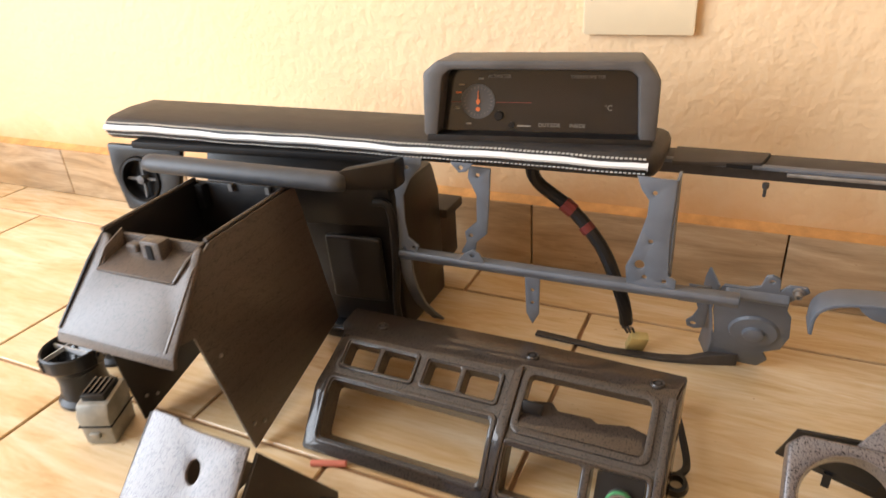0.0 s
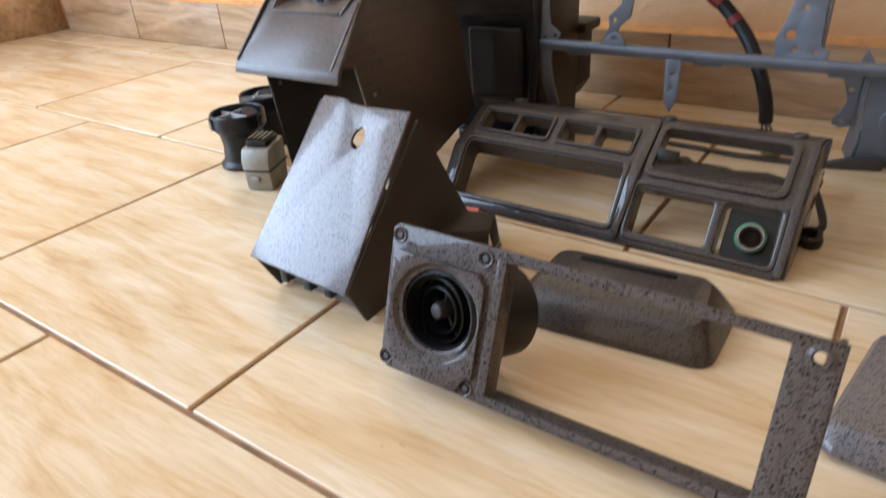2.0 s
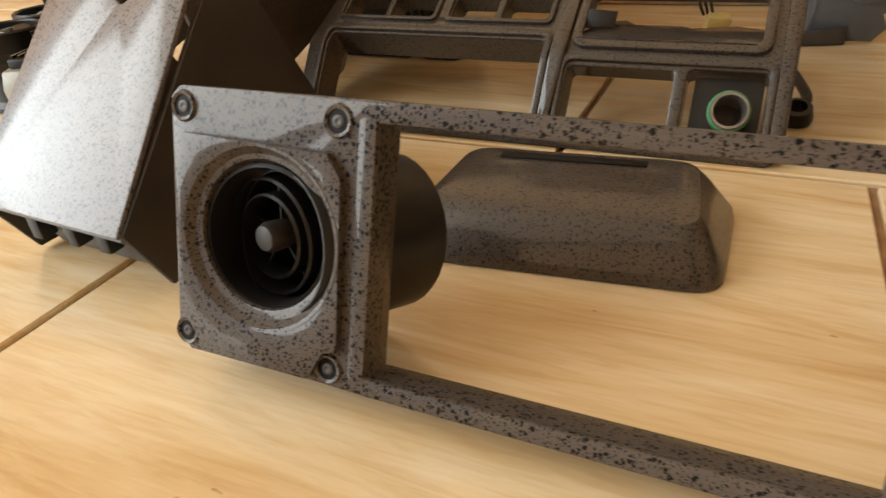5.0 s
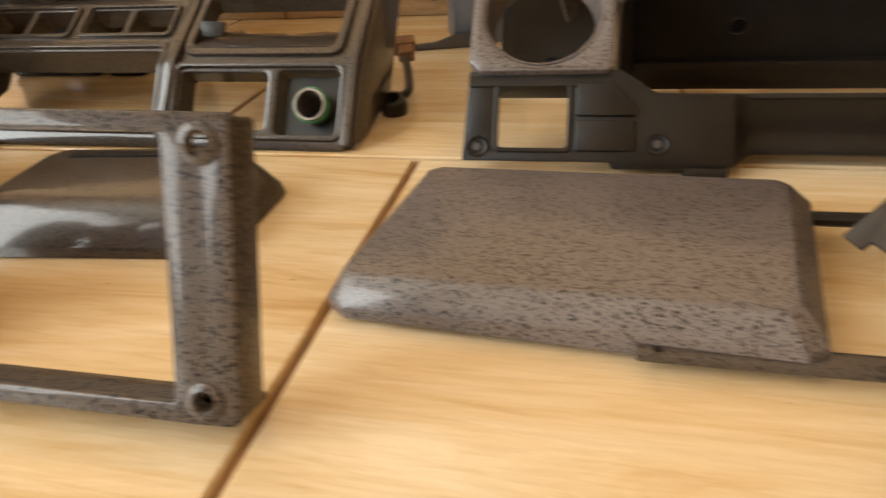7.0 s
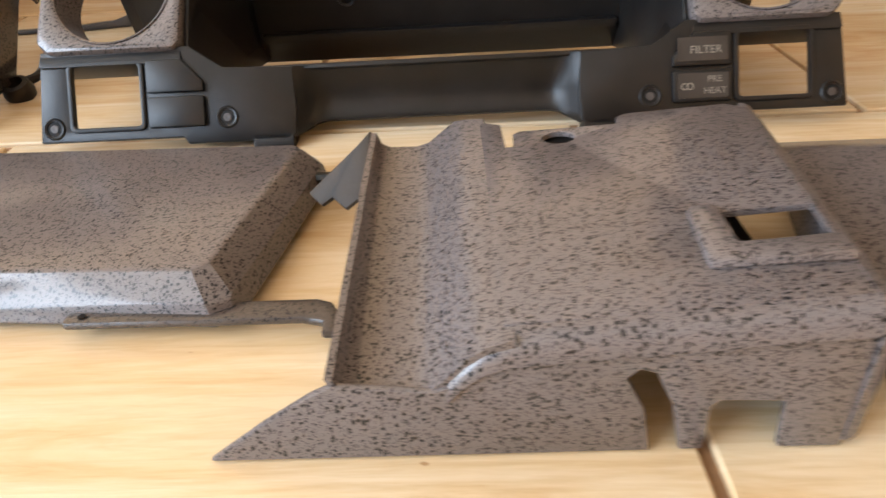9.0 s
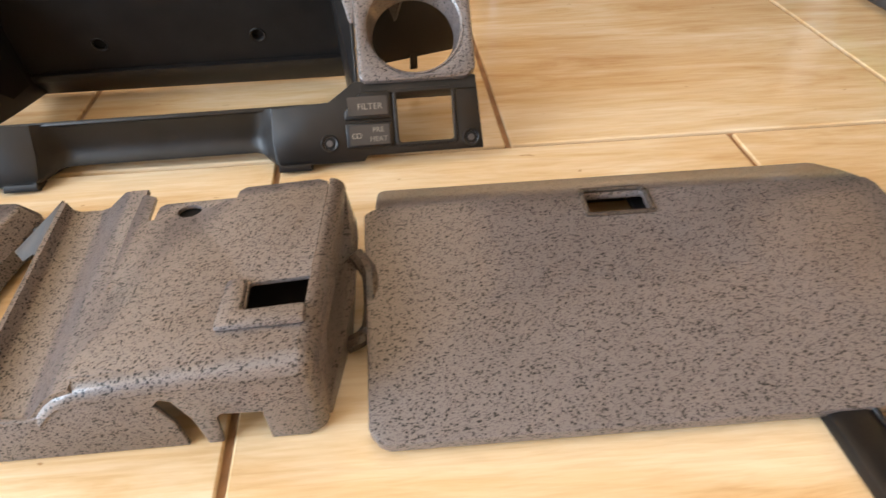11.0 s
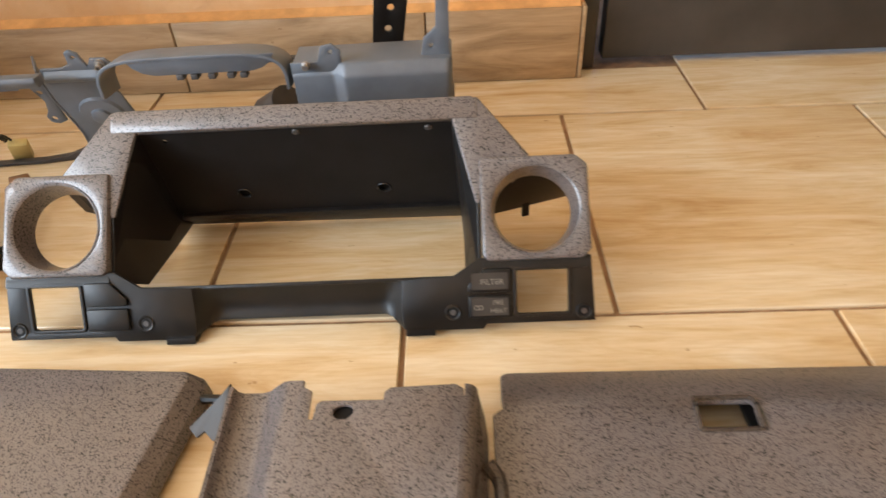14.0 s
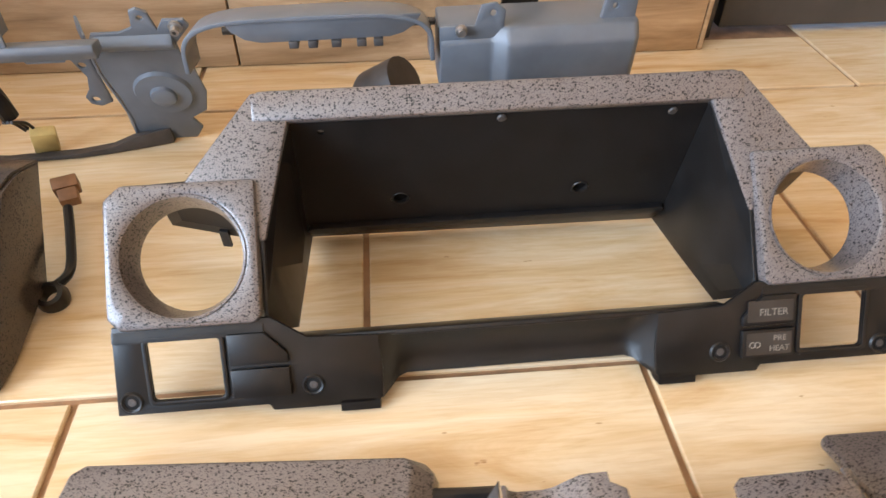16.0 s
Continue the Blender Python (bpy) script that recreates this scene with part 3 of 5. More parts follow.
part("lower_rail", loft([[D(x, -0.004, zz), D(x, 0.016, zz - 0.002), D(x, 0.016, zz - 0.014), D(x, 0.0, zz - 0.016), D(x, -0.006, zz - 0.006)] for x, zz in ((-0.918, 0.171), (-0.8, 0.169), (-0.65, 0.167), (-0.462, 0.166))], 0.002), GREY, dash)
for x, z in ((-0.86, 0.156), (-0.678, 0.154), (-0.515, 0.152)):
    part("rail_lip", slab([D(x - 0.022, 0.012, z), D(x + 0.022, 0.012, z), D(x + 0.017, 0.012, z - 0.008), D(x - 0.017, 0.012, z - 0.008)], 0.003), GREY, dash)
part("leg", loft([[D(x - 0.009, w, z), D(x + 0.009, w, z), D(x + 0.009, w + 0.006, z), D(x - 0.009, w + 0.006, z)] for x, w, z in ((-0.908, 0.0, 0.165), (-0.910, 0.004, 0.13), (-0.910, 0.016, 0.095), (-0.909, 0.034, 0.06), (-0.906, 0.056, 0.03), (-0.902, 0.078, 0.004))], 0.001), GREY, dash)
dplate("tab", [(-0.729, 0.155), (-0.708, 0.155), (-0.709, 0.098), (-0.718, 0.080), (-0.727, 0.098)], [circle(-0.718, 0.135, 0.0025, 10), circle(-0.718, 0.115, 0.0025, 10)], GREY, 0.002)
# bracket, leaning back to its foot
KM = axes((-0.91, 0.366, 0.0), (1, 0.02, 0), (0, -0.34, 0.94))


def kplate(name, outer, holes, w=0.0, thick=0.004, bevel=0.001):
    return part(name, plate(outer, holes, thick, KM @ Matrix.Translation((0, 0, w)), bevel), GREY, dash)


kplate("bracket", [(0.416, 0.003), (0.486, 0.003), (0.497, 0.020), (0.489, 0.037), (0.509, 0.050), (0.516, 0.078), (0.512, 0.118), (0.505, 0.132), (0.505, 0.150), (0.524, 0.172), (0.520, 0.180), (0.500, 0.180), (0.492, 0.168), (0.489, 0.190), (0.480, 0.195), (0.473, 0.192), (0.469, 0.172), (0.455, 0.166), (0.428, 0.166), (0.420, 0.150), (0.419, 0.110), (0.424, 0.070), (0.422, 0.035)],
       [circle(0.481, 0.184, 0.003, 10)])
part("bracket_ridge", loft([[KM @ Vector((u, v, w)) for v, w in ((0.142, -0.001), (0.150, 0.007), (0.156, 0.008), (0.164, -0.001))] for u in (0.430, 0.436, 0.498, 0.504)], 0.0015), GREY, dash)
part("bracket_boss", turned([(0.034, -0.004), (0.029, 0.004), (0.014, 0.005), (0.013, 0.009), (0.011, 0.010), (0.003, 0.010)], KM @ Matrix.Translation((0.472, 0.082, 0)), 28), GREY, dash)
part("bracket_edge", loft([[KM @ Vector((u, v, w)) for u, w in ((a, 0.0), (a + 0.003, 0.001), (a - 0.010, -0.028), (a - 0.013, -0.028))] for a, v in ((0.421, 0.166), (0.417, 0.148), (0.415, 0.115), (0.419, 0.080), (0.422, 0.045), (0.418, 0.004))], 0.0006), GREY, dash)
part("bolt", turned([(0.007, 0), (0.007, 0.003), (0.0045, 0.004), (0.0045, 0.010), (0.002, 0.010), (0.002, 0.007)], KM @ Matrix.Translation((0.511, 0.173, 0.0)), 14), STEEL, dash)
kplate("flange", [(0.385, 0.153), (0.4135, 0.153), (0.412, 0.066), (0.398, 0.060), (0.388, 0.064), (0.386, 0.075), (0.394, 0.086), (0.400, 0.105), (0.394, 0.128)], [circle(0.398, 0.143, 0.004, 10), circle(0.402, 0.122, 0.004, 10), circle(0.396, 0.071, 0.004, 10)], -0.004, 0.003)
part("floor_strap", loft([[(x, y - 0.007, 0.001), (x, y + 0.007, 0.001), (x, y + 0.007, 0.004 + h), (x, y - 0.007, 0.005 + h)] for x, y, h in ((-0.74, 0.352, 0.0), (-0.63, 0.344, 0.0), (-0.55, 0.349, 0.002), (-0.515, 0.356, 0.004), (-0.49, 0.362, 0.012), (-0.45, 0.374, 0.016))], 0.001), DARK_STEEL, dash, "rusty floor strap")
# arch over the column and the side box
arch = []
for k in range(25):
    a = math.pi * k / 24
    x, z = -0.266 - 0.119 * (abs(math.cos(a)) ** 0.45) * (1 if math.cos(a) > 0 else -1), 0.136 + 0.050 * math.sin(a) ** 0.5
    n = Vector((x + 0.266, 0, 2.6 * (z - 0.126))).normalized() * 0.0045
    arch.append((x, z, n.x, n.z))
part("column_arch", loft([[D(x, -0.012, z), D(x, 0.035, z - 0.006), D(x - p, 0.035, z - 0.006 - q), D(x - p, -0.012, z - q)] for x, z, p, q in arch], 0.0008), GREY, dash)
part("arch_flange", slab([D(-0.343, -0.009, 0.183), D(-0.160, -0.009, 0.183), D(-0.166, -0.007, 0.172), D(-0.177, -0.005, 0.164), D(-0.190, -0.004, 0.160), D(-0.312, -0.004, 0.160), D(-0.326, -0.005, 0.164), D(-0.337, -0.007, 0.173)], 0.003, 0.001), GREY, dash)
for x in (-0.286, -0.268, -0.246, -0.222, -0.206):
    part("clip", box(x, 0.276, 0.1535, x + 0.009, 0.290, 0.1605, 0.001), DARK_STEEL, dash)
part("back_rail", tube([D(-0.36, 0.06, 0.146), D(-0.12, 0.06, 0.146)], 0.004, 8), DARK_STEEL, dash)
part("side_box", loft([[D(x, -0.008 + b, 0.100), D(x, 0.05, 0.100), D(x, 0.05, 0.166), D(x, -0.002 + b, 0.166), D(x, -0.012 + b, 0.152)] for x, b in ((-0.142, 0.0), (-0.090, 0.0), (-0.076, -0.012), (-0.070, -0.012), (0.052, -0.012), (0.058, -0.006))], 0.003), GREY, dash)
dplate("ear", [(-0.142, 0.150), (-0.080, 0.150), (-0.078, 0.182), (-0.088, 0.190), (-0.102, 0.188), (-0.108, 0.168), (-0.142, 0.168)], [circle(-0.09, 0.18, 0.003, 10)], GREY, 0.010)
part("bolt", turned([(0.006, 0), (0.006, 0.003), (0.0035, 0.004), (0.0035, 0.009)], DM @ Matrix.Translation((-0.122 + 0.91, 0.166, 0.014)), 12), STEEL, dash)
dplate("upright", [(0.020, 0.160), (0.056, 0.155), (0.058, 0.312), (0.044, 0.312), (0.040, 0.20), (0.024, 0.186)], [circle(0.034, 0.178, 0.003, 10)], GREY, 0.002, 0.006)
part("side_box_foot", joined(box(-0.12, 0.31, 0.0, 0.03, 0.345, 0.105, 0.006), box(0.050, 0.30, 0.0, 0.060, 0.345, 0.105, 0.002)), DARK_STEEL, dash)
part("duct", turned([(0.028, 0), (0.030, 0.05), (0.026, 0.06)], look((-0.175, 0.36, 0.075), (-0.12, 0.33, 0.12)), 18), DARK_STEEL, dash)
# upper rail
part("upper_rail", loft([[D(x, 0.115, z), D(x, 0.155, z + 0.004), D(x, 0.155, z - 0.016), D(x, 0.120, z - 0.020)] for x, z in ((-0.90, 0.302), (-0.58, 0.293), (-0.56, 0.293), (-0.2, 0.288), (0.058, 0.286))], 0.002), DARK_STEEL, dash, "dark grey upper cross rail")
part("rail_groove", box(-0.43, 0.385, 0.283, 0.05, 0.389, 0.288, 0.001, pose(0, 0, 0, 0, 0, 0)), STEEL, dash)
part("rail_bracket", joined(slab([D(-0.262, 0.12, 0.286), D(-0.222, 0.12, 0.286), D(-0.226, 0.13, 0.315), D(-0.240, 0.13, 0.326), D(-0.258, 0.13, 0.308)], 0.008, 0.002), box(-0.245, 0.40, 0.29, -0.22, 0.43, 0.33, 0.003)), DARK_STEEL, dash)
# no opening is cut: a black box paints the dark inside of the slot
part("rail_slot_shade", box(-0.500, 0.3675, 0.2955, -0.470, 0.372, 0.3005), BLACK_MATT, dash)
part("rail_stud", turned([(0.004, 0), (0.004, 0.006), (0.002, 0.008), (0.002, 0.018)], pose(-0.452, 0.372, 0.272, 180, 0, 0) @ pose(0, 0, -0.006), 10), DARK_STEEL, dash)
part("rail_strip", loft([[D(x, 0.108, z), D(x, 0.116, z + 0.001), D(x, 0.116, z - 0.005), D(x, 0.108, z - 0.005)] for x, z in ((-0.90, 0.304), (-0.58, 0.297), (-0.40, 0.293), (0.056, 0.289))], 0.001), GREY, dash)
part("rail_cap", slab([D(-0.565, 0.10, 0.294), D(-0.46, 0.11, 0.296), D(-0.45, 0.15, 0.296), D(-0.565, 0.15, 0.298)], 0.006, 0.001), DARK_STEEL, dash)
part("perforated_arm", plate([(0, 0), (0.045, 0.01), (0.060, 0.10), (0.066, 0.21), (0.018, 0.21), (0.012, 0.10)], [circle(0.028 + 0.006 * k, 0.05 + 0.03 * k, 0.005, 12) for k in range(5)], 0.006, axes((-0.06, 0.43, 0.10), (1, 0.1, 0), (0, -0.05, 1)), 0.001), BLACK, dash)
# wire loom with its plug
loom = part("wire_loom", tube([D(-0.752, 0.10, 0.280), D(-0.742, 0.10, 0.252), D(-0.692, 0.10, 0.214), D(-0.648, 0.085, 0.172), D(-0.622, 0.07, 0.13), D(-0.606, 0.065, 0.09), D(-0.602, 0.068, 0.06)], 0.0095), BLACK, dash, "taped black wire loom")
part("tape", tube([D(-0.704, 0.10, 0.2235), D(-0.690, 0.099, 0.2125)], 0.0112), RED, loom)
part("tape", tube([D(-0.672, 0.093, 0.196), D(-0.664, 0.091, 0.188)], 0.0108), RED, loom)
part("wires", joined(*[tube([D(-0.600 + 0.004 * k, 0.055, 0.06), D(-0.600 + 0.006 * k, 0.075, 0.048), D(-0.596 + 0.005 * k, 0.082, 0.034)], 0.0018, 6) for k in (-1, 0, 1)]), BROWN, loom)
part("plug", box(-0.013, -0.007, 0.0, 0.013, 0.007, 0.036, 0.002, pose(-0.592, 0.362, 0.002, 24, 8, 20)), YELLOWED, loom, "yellowed nylon plug")


# centre console with open bin
con = thing("centre_console", (-1.09, 0.05, 0.0), "dark brown flecked plastic centre console with open bin", "console")


def side_x(z, s):
    return (-1.002 - 0.09 * (z - 0.0)) if s > 0 else (-1.186 + 0.02 * z)


def side(points, s):
    return [(side_x(z, s), y, z) for y, z in points]


side_out = [(0.018, 0.282), (-0.020, 0.262), (-0.088, 0.197), (-0.046, 0.190), (-0.014, 0.001), (0.208, 0.064), (0.182, 0.286)]
panel_r = part("side_panel", slab(side(side_out, 1), 0.004, 0.001), FLECK_FINE, con)
panel_l = part("side_panel", slab(side([(0.000, 0.281), (-0.030, 0.258), (-0.092, 0.197), (-0.050, 0.190), (-0.024, 0.001), (0.195, 0.064), (0.165, 0.286)], -1), 0.004, 0.001), BLACK, con)
for y, z in ((-0.02, 0.15), (-0.005, 0.035), (0.012, 0.026)):
    part("rivet", turned([(0.0028, -0.003), (0.0028, 0.0035), (0.001, 0.004)], axes((side_x(z, 1), y, z), (0, 1, 0), (0, 0, 1)), 10), STEEL, panel_r)
    part("rivet", turned([(0.0028, -0.003), (0.0028, 0.0035), (0.001, 0.004)], axes((side_x(z, -1), y - 0.008, z), (0, 1, 0), (0, 0, 1)), 10), STEEL, panel_l)
# sloped front with a scooped top edge
CFM = axes((-1.184, -0.094, 0.193), (1, 0.022, 0), (0, 0.70, 0.66))
part("front_panel", plate([(0.0, 0.0), (0.178, 0.0), (0.176, 0.010), (0.160, 0.128), (0.155, 0.128), (0.151, 0.122), (0.147, 0.108), (0.142, 0.095), (0.136, 0.087), (0.126, 0.083), (0.042, 0.081), (0.032, 0.084), (0.027, 0.091), (0.024, 0.106), (0.020, 0.122), (0.014, 0.128), (0.006, 0.128)], (), 0.007, CFM, 0.003), FLECK_FINE, con)
part("front_lip", plate([(0.0, -0.012), (0.178, -0.012), (0.178, 0.001), (0.0, 0.001)], (), 0.006, axes((-1.184, -0.0935, 0.193), (1, 0.022, 0), (0, 0.25, 0.97)), 0.001), FLECK_FINE, con)
part("tray", slab([(-1.162, -0.036, 0.2495), (-1.046, -0.034, 0.2495), (-1.040, 0.020, 0.262), (-1.160, 0.014, 0.262)], 0.004, 0.001), FLECK_FINE, con)
part("tray_wall", slab([(-1.164, 0.012, 0.205), (-1.036, 0.018, 0.205), (-1.036, 0.020, 0.276), (-1.164, 0.014, 0.276)], 0.005, 0.001), FLECK_FINE, con)
part("tray_cheek", slab([(-1.163, -0.036, 0.2495), (-1.160, 0.014, 0.262), (-1.164, 0.014, 0.282), (-1.164, -0.016, 0.270)], 0.004, 0.001), FLECK_FINE, con)
part("tray_cheek", slab([(-1.044, -0.034, 0.2495), (-1.038, 0.018, 0.262), (-1.034, 0.018, 0.282), (-1.036, -0.014, 0.270)], 0.004, 0.001), FLECK_FINE, con)
part("tray_catch", box(-1.116, -0.006, 0.252, -1.084, 0.014, 0.281, 0.003), FLECK_FINE, con)
part("tray_catch", box(-1.146, -0.002, 0.252, -1.128, 0.013, 0.270, 0.003), FLECK_FINE, con)
# slot depth painted as a thin black piece on the catch
part("tray_slot_shade", box(-1.105, -0.0075, 0.257, -1.096, -0.0055, 0.276), BLACK_MATT, con)
part("bin_floor", slab([(-1.18, 0.02, 0.205), (-1.02, 0.02, 0.205), (-1.02, 0.165, 0.205), (-1.18, 0.16, 0.205)], 0.004), BLACK_MATT, con)
part("bin_wall", joined(slab([(-1.180, 0.160, 0.205), (-1.022, 0.172, 0.205), (-1.026, 0.176, 0.286), (-1.180, 0.161, 0.286)], 0.005, 0.001), box(-1.172, 0.148, 0.25, -1.160, 0.160, 0.285, 0.001)), BLACK, con)
for rim in ([(-1.030, 0.015, 0.284), (-1.031, 0.175, 0.288)], [(-1.181, 0.0, 0.283), (-1.181, 0.160, 0.288)]):
    part("bin_rim", tube(rim, 0.003, 8), FLECK_SHADED, con)
for x, y in ((-1.12, 0.158), (-1.06, 0.162)):
    part("wall_notch", box(x, y, 0.277, x + 0.006, y + 0.0065, 0.2875), STEEL, con)


# duct cups and the small grey unit
def duct_cup(x, y, turn):
    m = pose(x, y, 0.0, 0, 0, turn)
    ob = thing("duct_sleeve", (x, y, 0), "black plastic vent duct sleeve standing on the tiles", "vent duct", "duct sleeves")
    part("sleeve", turned([(0.033, 0.0), (0.040, 0.001), (0.040, 0.006), (0.034, 0.012), (0.031, 0.035), (0.034, 0.055), (0.043, 0.066), (0.043, 0.086), (0.041, 0.088), (0.039, 0.086), (0.039, 0.068), (0.030, 0.055), (0.028, 0.03), (0.028, 0.004), (0.004, 0.003)], m, 32), BLACK, ob)
    for a in (40, 160, 280):
        part("clip", box(-0.006, 0.0405, 0.066, 0.006, 0.0455, 0.084, 0.001, m @ pose(0, 0, 0, 0, 0, a)), BLACK_GLOSS, ob)
    part("vane", joined(box(-0.039, -0.001, 0.074, 0.039, 0.001, 0.082, 0, m), box(-0.018, -0.034, 0.076, -0.016, 0.034, 0.082, 0, m)), LIGHTGREY, ob)
    part("damper", turned([(0.036, 0), (0.036, 0.001)], m @ pose(0, 0, 0.064, 35, 0, 0), 24), BLACK_GLOSS, ob)
    return ob


duct_cup(-1.312, -0.012, 0)
duct_cup(-1.352, 0.082, 35)
unit = thing("relay_unit", (-1.215, -0.055, 0), "small grey cast box with black connector top", "relay box")
um = pose(-1.213, -0.056, 0.001, 0, 0, 22)
part("case", loft([[(-0.020, -0.028, 0), (0.020, -0.028, 0), (0.020, 0.028, 0), (-0.020, 0.028, 0)], [(-0.022, -0.030, 0.045), (0.022, -0.030, 0.045), (0.022, 0.030, 0.045), (-0.022, 0.030, 0.045)], [(-0.022, -0.022, 0.062), (0.022, -0.022, 0.062), (0.022, 0.030, 0.066), (-0.022, 0.030, 0.066)]], 0.003), GREYBOX, unit).matrix_basis = PLACE[unit].inverted() @ um @ PLACE[unit]
part("connector", box(-0.016, -0.016, 0.062, 0.016, 0.024, 0.072, 0.002, um), BLACK, unit)
for k in range(4):
    part("terminal", box(-0.013 + 0.0075 * k, -0.012, 0.0715, -0.010 + 0.0075 * k, 0.020, 0.075, 0, um), BLACK_GLOSS, unit)
part("seam", box(-0.0225, -0.0306, 0.030, 0.0225, 0.0306, 0.032, 0, um), BLACK, unit)
part("latch", box(-0.010, -0.034, 0.014, 0.004, -0.029, 0.022, 0.001, um), GREYBOX, unit)


# centre bezel for switches and radio: steep below, its upper half laid further back
BM = axes((-0.945, 0.006, 0.004), (1, 0.002, -0.006), (0, 0.60, 0.80))
bez = thing("radio_surround", (-0.73, 0.08, 0.0), "dark flecked plastic surround with switch and radio openings", "radio surround")
BEND_V, BEND_A = 0.080, radians(21)


def bent_point(u, v, w=0.0):
    """A place on the bezel's face, which leans back by BEND_A above BEND_V."""
    a = BEND_A * min(1.0, max(0.0, (v - BEND_V + 0.008) / 0.016))
    d = v - BEND_V
    return BM @ Vector((u, BEND_V + d * math.cos(a) + w * math.sin(a), -d * math.sin(a) + w * math.cos(a)))


def bent(bm):
    for v in (BEND_V - 0.008, BEND_V, BEND_V + 0.008):
        bmesh.ops.bisect_plane(bm, geom=bm.verts[:] + bm.edges[:] + bm.faces[:], plane_co=(0, v, 0), plane_no=(0, 1, 0))
    for q in bm.verts:
        q.co = bent_point(*q.co)
    return bm


sw = [(0.026, 0.070), (0.077, 0.122), (0.142, 0.184), (0.191, 0.234)]
SW0, SW1 = 0.117, 0.147
holes = [(a, SW0, b, SW1, 0.003) for a, b in sw] + [(0.022, 0.020, 0.238, 0.094, 0.005), (0.270, 0.094, 0.410, 0.158, 0.008), (0.264, 0.018, 0.350, 0.070, 0.004), (0.360, 0.014, 0.419, 0.072, 0.005)]
part("front_plate", bent(plate([(0.004, 0.0), (0.425, 0.0), (0.434, 0.008), (0.434, 0.162), (0.424, 0.170), (0.256, 0.170), (0.250, 0.160), (0.020, 0.158), (0.010, 0.152), (0.002, 0.100), (0.0, 0.088), (0.0, 0.004)],
                               [rrect(*h) for h in holes], 0.006, Matrix(), 0.002)), FLECK_RADIO, bez)


def sleeve(u0, v0, u1, v1, depth, wall=0.004, r=0.004, front_w=-0.004):
    part("opening_sleeve", bent(plate(rrect(u0 - wall, v0 - wall, u1 + wall, v1 + wall, r + wall), [rrect(u0, v0, u1, v1, r)], depth, Matrix.Translation((0, 0, front_w)), 0)), FLECK_RADIO, bez)


for a, b in sw:
    sleeve(a, SW0, b, SW1, 0.018, 0.003)
sleeve(0.022, 0.020, 0.238, 0.094, 0.026)
sleeve(0.270, 0.094, 0.410, 0.158, 0.012)
sleeve(0.264, 0.018, 0.350, 0.070, 0.020, 0.003)
sleeve(0.360, 0.014, 0.419, 0.072, 0.022, 0.003)


def lip(name, outer, inner, proud, bevel=0.0015):
    part(name, bent(plate(outer, inner, proud + 0.002, Matrix.Translation((0, 0, proud)), bevel)), FLECK_RADIO, bez)


lip("radio_lip", rrect(0.262, 0.086, 0.418, 0.166, 0.012), [rrect(0.270, 0.094, 0.410, 0.158, 0.008)], 0.004)
lip("lower_lip", rrect(0.257, 0.008, 0.425, 0.079, 0.009), [rrect(0.262, 0.013, 0.420, 0.074, 0.006)], 0.0035)
lip("opening_lip", rrect(0.014, 0.012, 0.246, 0.102, 0.010), [rrect(0.020, 0.018, 0.240, 0.096, 0.006)], 0.004)
for u0, u1 in ((0.020, 0.128), (0.136, 0.240)):
    lip("switch_lip", rrect(u0, 0.111, u1, 0.153, 0.006), [rrect(u0 + 0.004, 0.115, u1 - 0.004, 0.149, 0.004)], 0.003, 0.001)
part("divider", bent(plate([(0.246, 0.004), (0.2555, 0.004), (0.2605, 0.084), (0.2605, 0.166), (0.250, 0.158), (0.247, 0.100)], (), 0.007, Matrix.Translation((0, 0, 0.0062)), 0.0025)), FLECK_RADIO, bez)
part("edge_bead", bent(plate(rrect(0.4255, 0.004, 0.4338, 0.166, 0.003), (), 0.006, Matrix.Translation((0, 0, 0.0045)), 0.002)), FLECK_RADIO, bez)
part("radio_shelf", slab([(-0.679, 0.064, 0.0765), (-0.533, 0.066, 0.0755), (-0.535, 0.098, 0.078), (-0.556, 0.104, 0.079), (-0.590, 0.097, 0.078), (-0.598, 0.103, 0.078), (-0.636, 0.101, 0.079), (-0.646, 0.112, 0.080), (-0.668, 0.108, 0.079)], 0.003, 0.0005), FLECK_RADIO, bez)
part("shelf_tab", slab([(-0.676, 0.084, 0.081), (-0.652, 0.086, 0.081), (-0.650, 0.092, 0.093), (-0.674, 0.090, 0.095)], 0.003, 0.0005), BLACK, bez)
part("top_return", loft([[bent_point(u, 0.156, 0.0) for u in (0.010, 0.25)] + [bent_point(0.432, 0.166, 0.0)] + [bent_point(u, 0.166, -0.006) for u in (0.432, 0.25, 0.010)],
                         [Vector((x, y, z)) for x, y, z in ((-0.950, 0.140, 0.1085), (-0.70, 0.140, 0.1110), (-0.509, 0.150, 0.1125), (-0.509, 0.150, 0.1085), (-0.70, 0.140, 0.107), (-0.950, 0.140, 0.1045))],
                         [Vector((x, y, z)) for x, y, z in ((-0.970, 0.205, 0.090), (-0.70, 0.200, 0.096), (-0.506, 0.188, 0.100), (-0.506, 0.188, 0.096), (-0.70, 0.200, 0.092), (-0.970, 0.205, 0.086))]], 0.001), FLECK_RADIO, bez)
part("side_return", slab([bent_point(0.4345, 0.004, -0.002), bent_point(0.4345, 0.072, -0.002), bent_point(0.4345, 0.090, -0.002), bent_point(0.4345, 0.164, -0.002), (-0.508, 0.152, 0.109), (-0.507, 0.186, 0.098), (-0.508, 0.12, 0.015), (-0.509, 0.04, 0.003)], 0.004, 0.0008), FLECK_RADIO, bez)
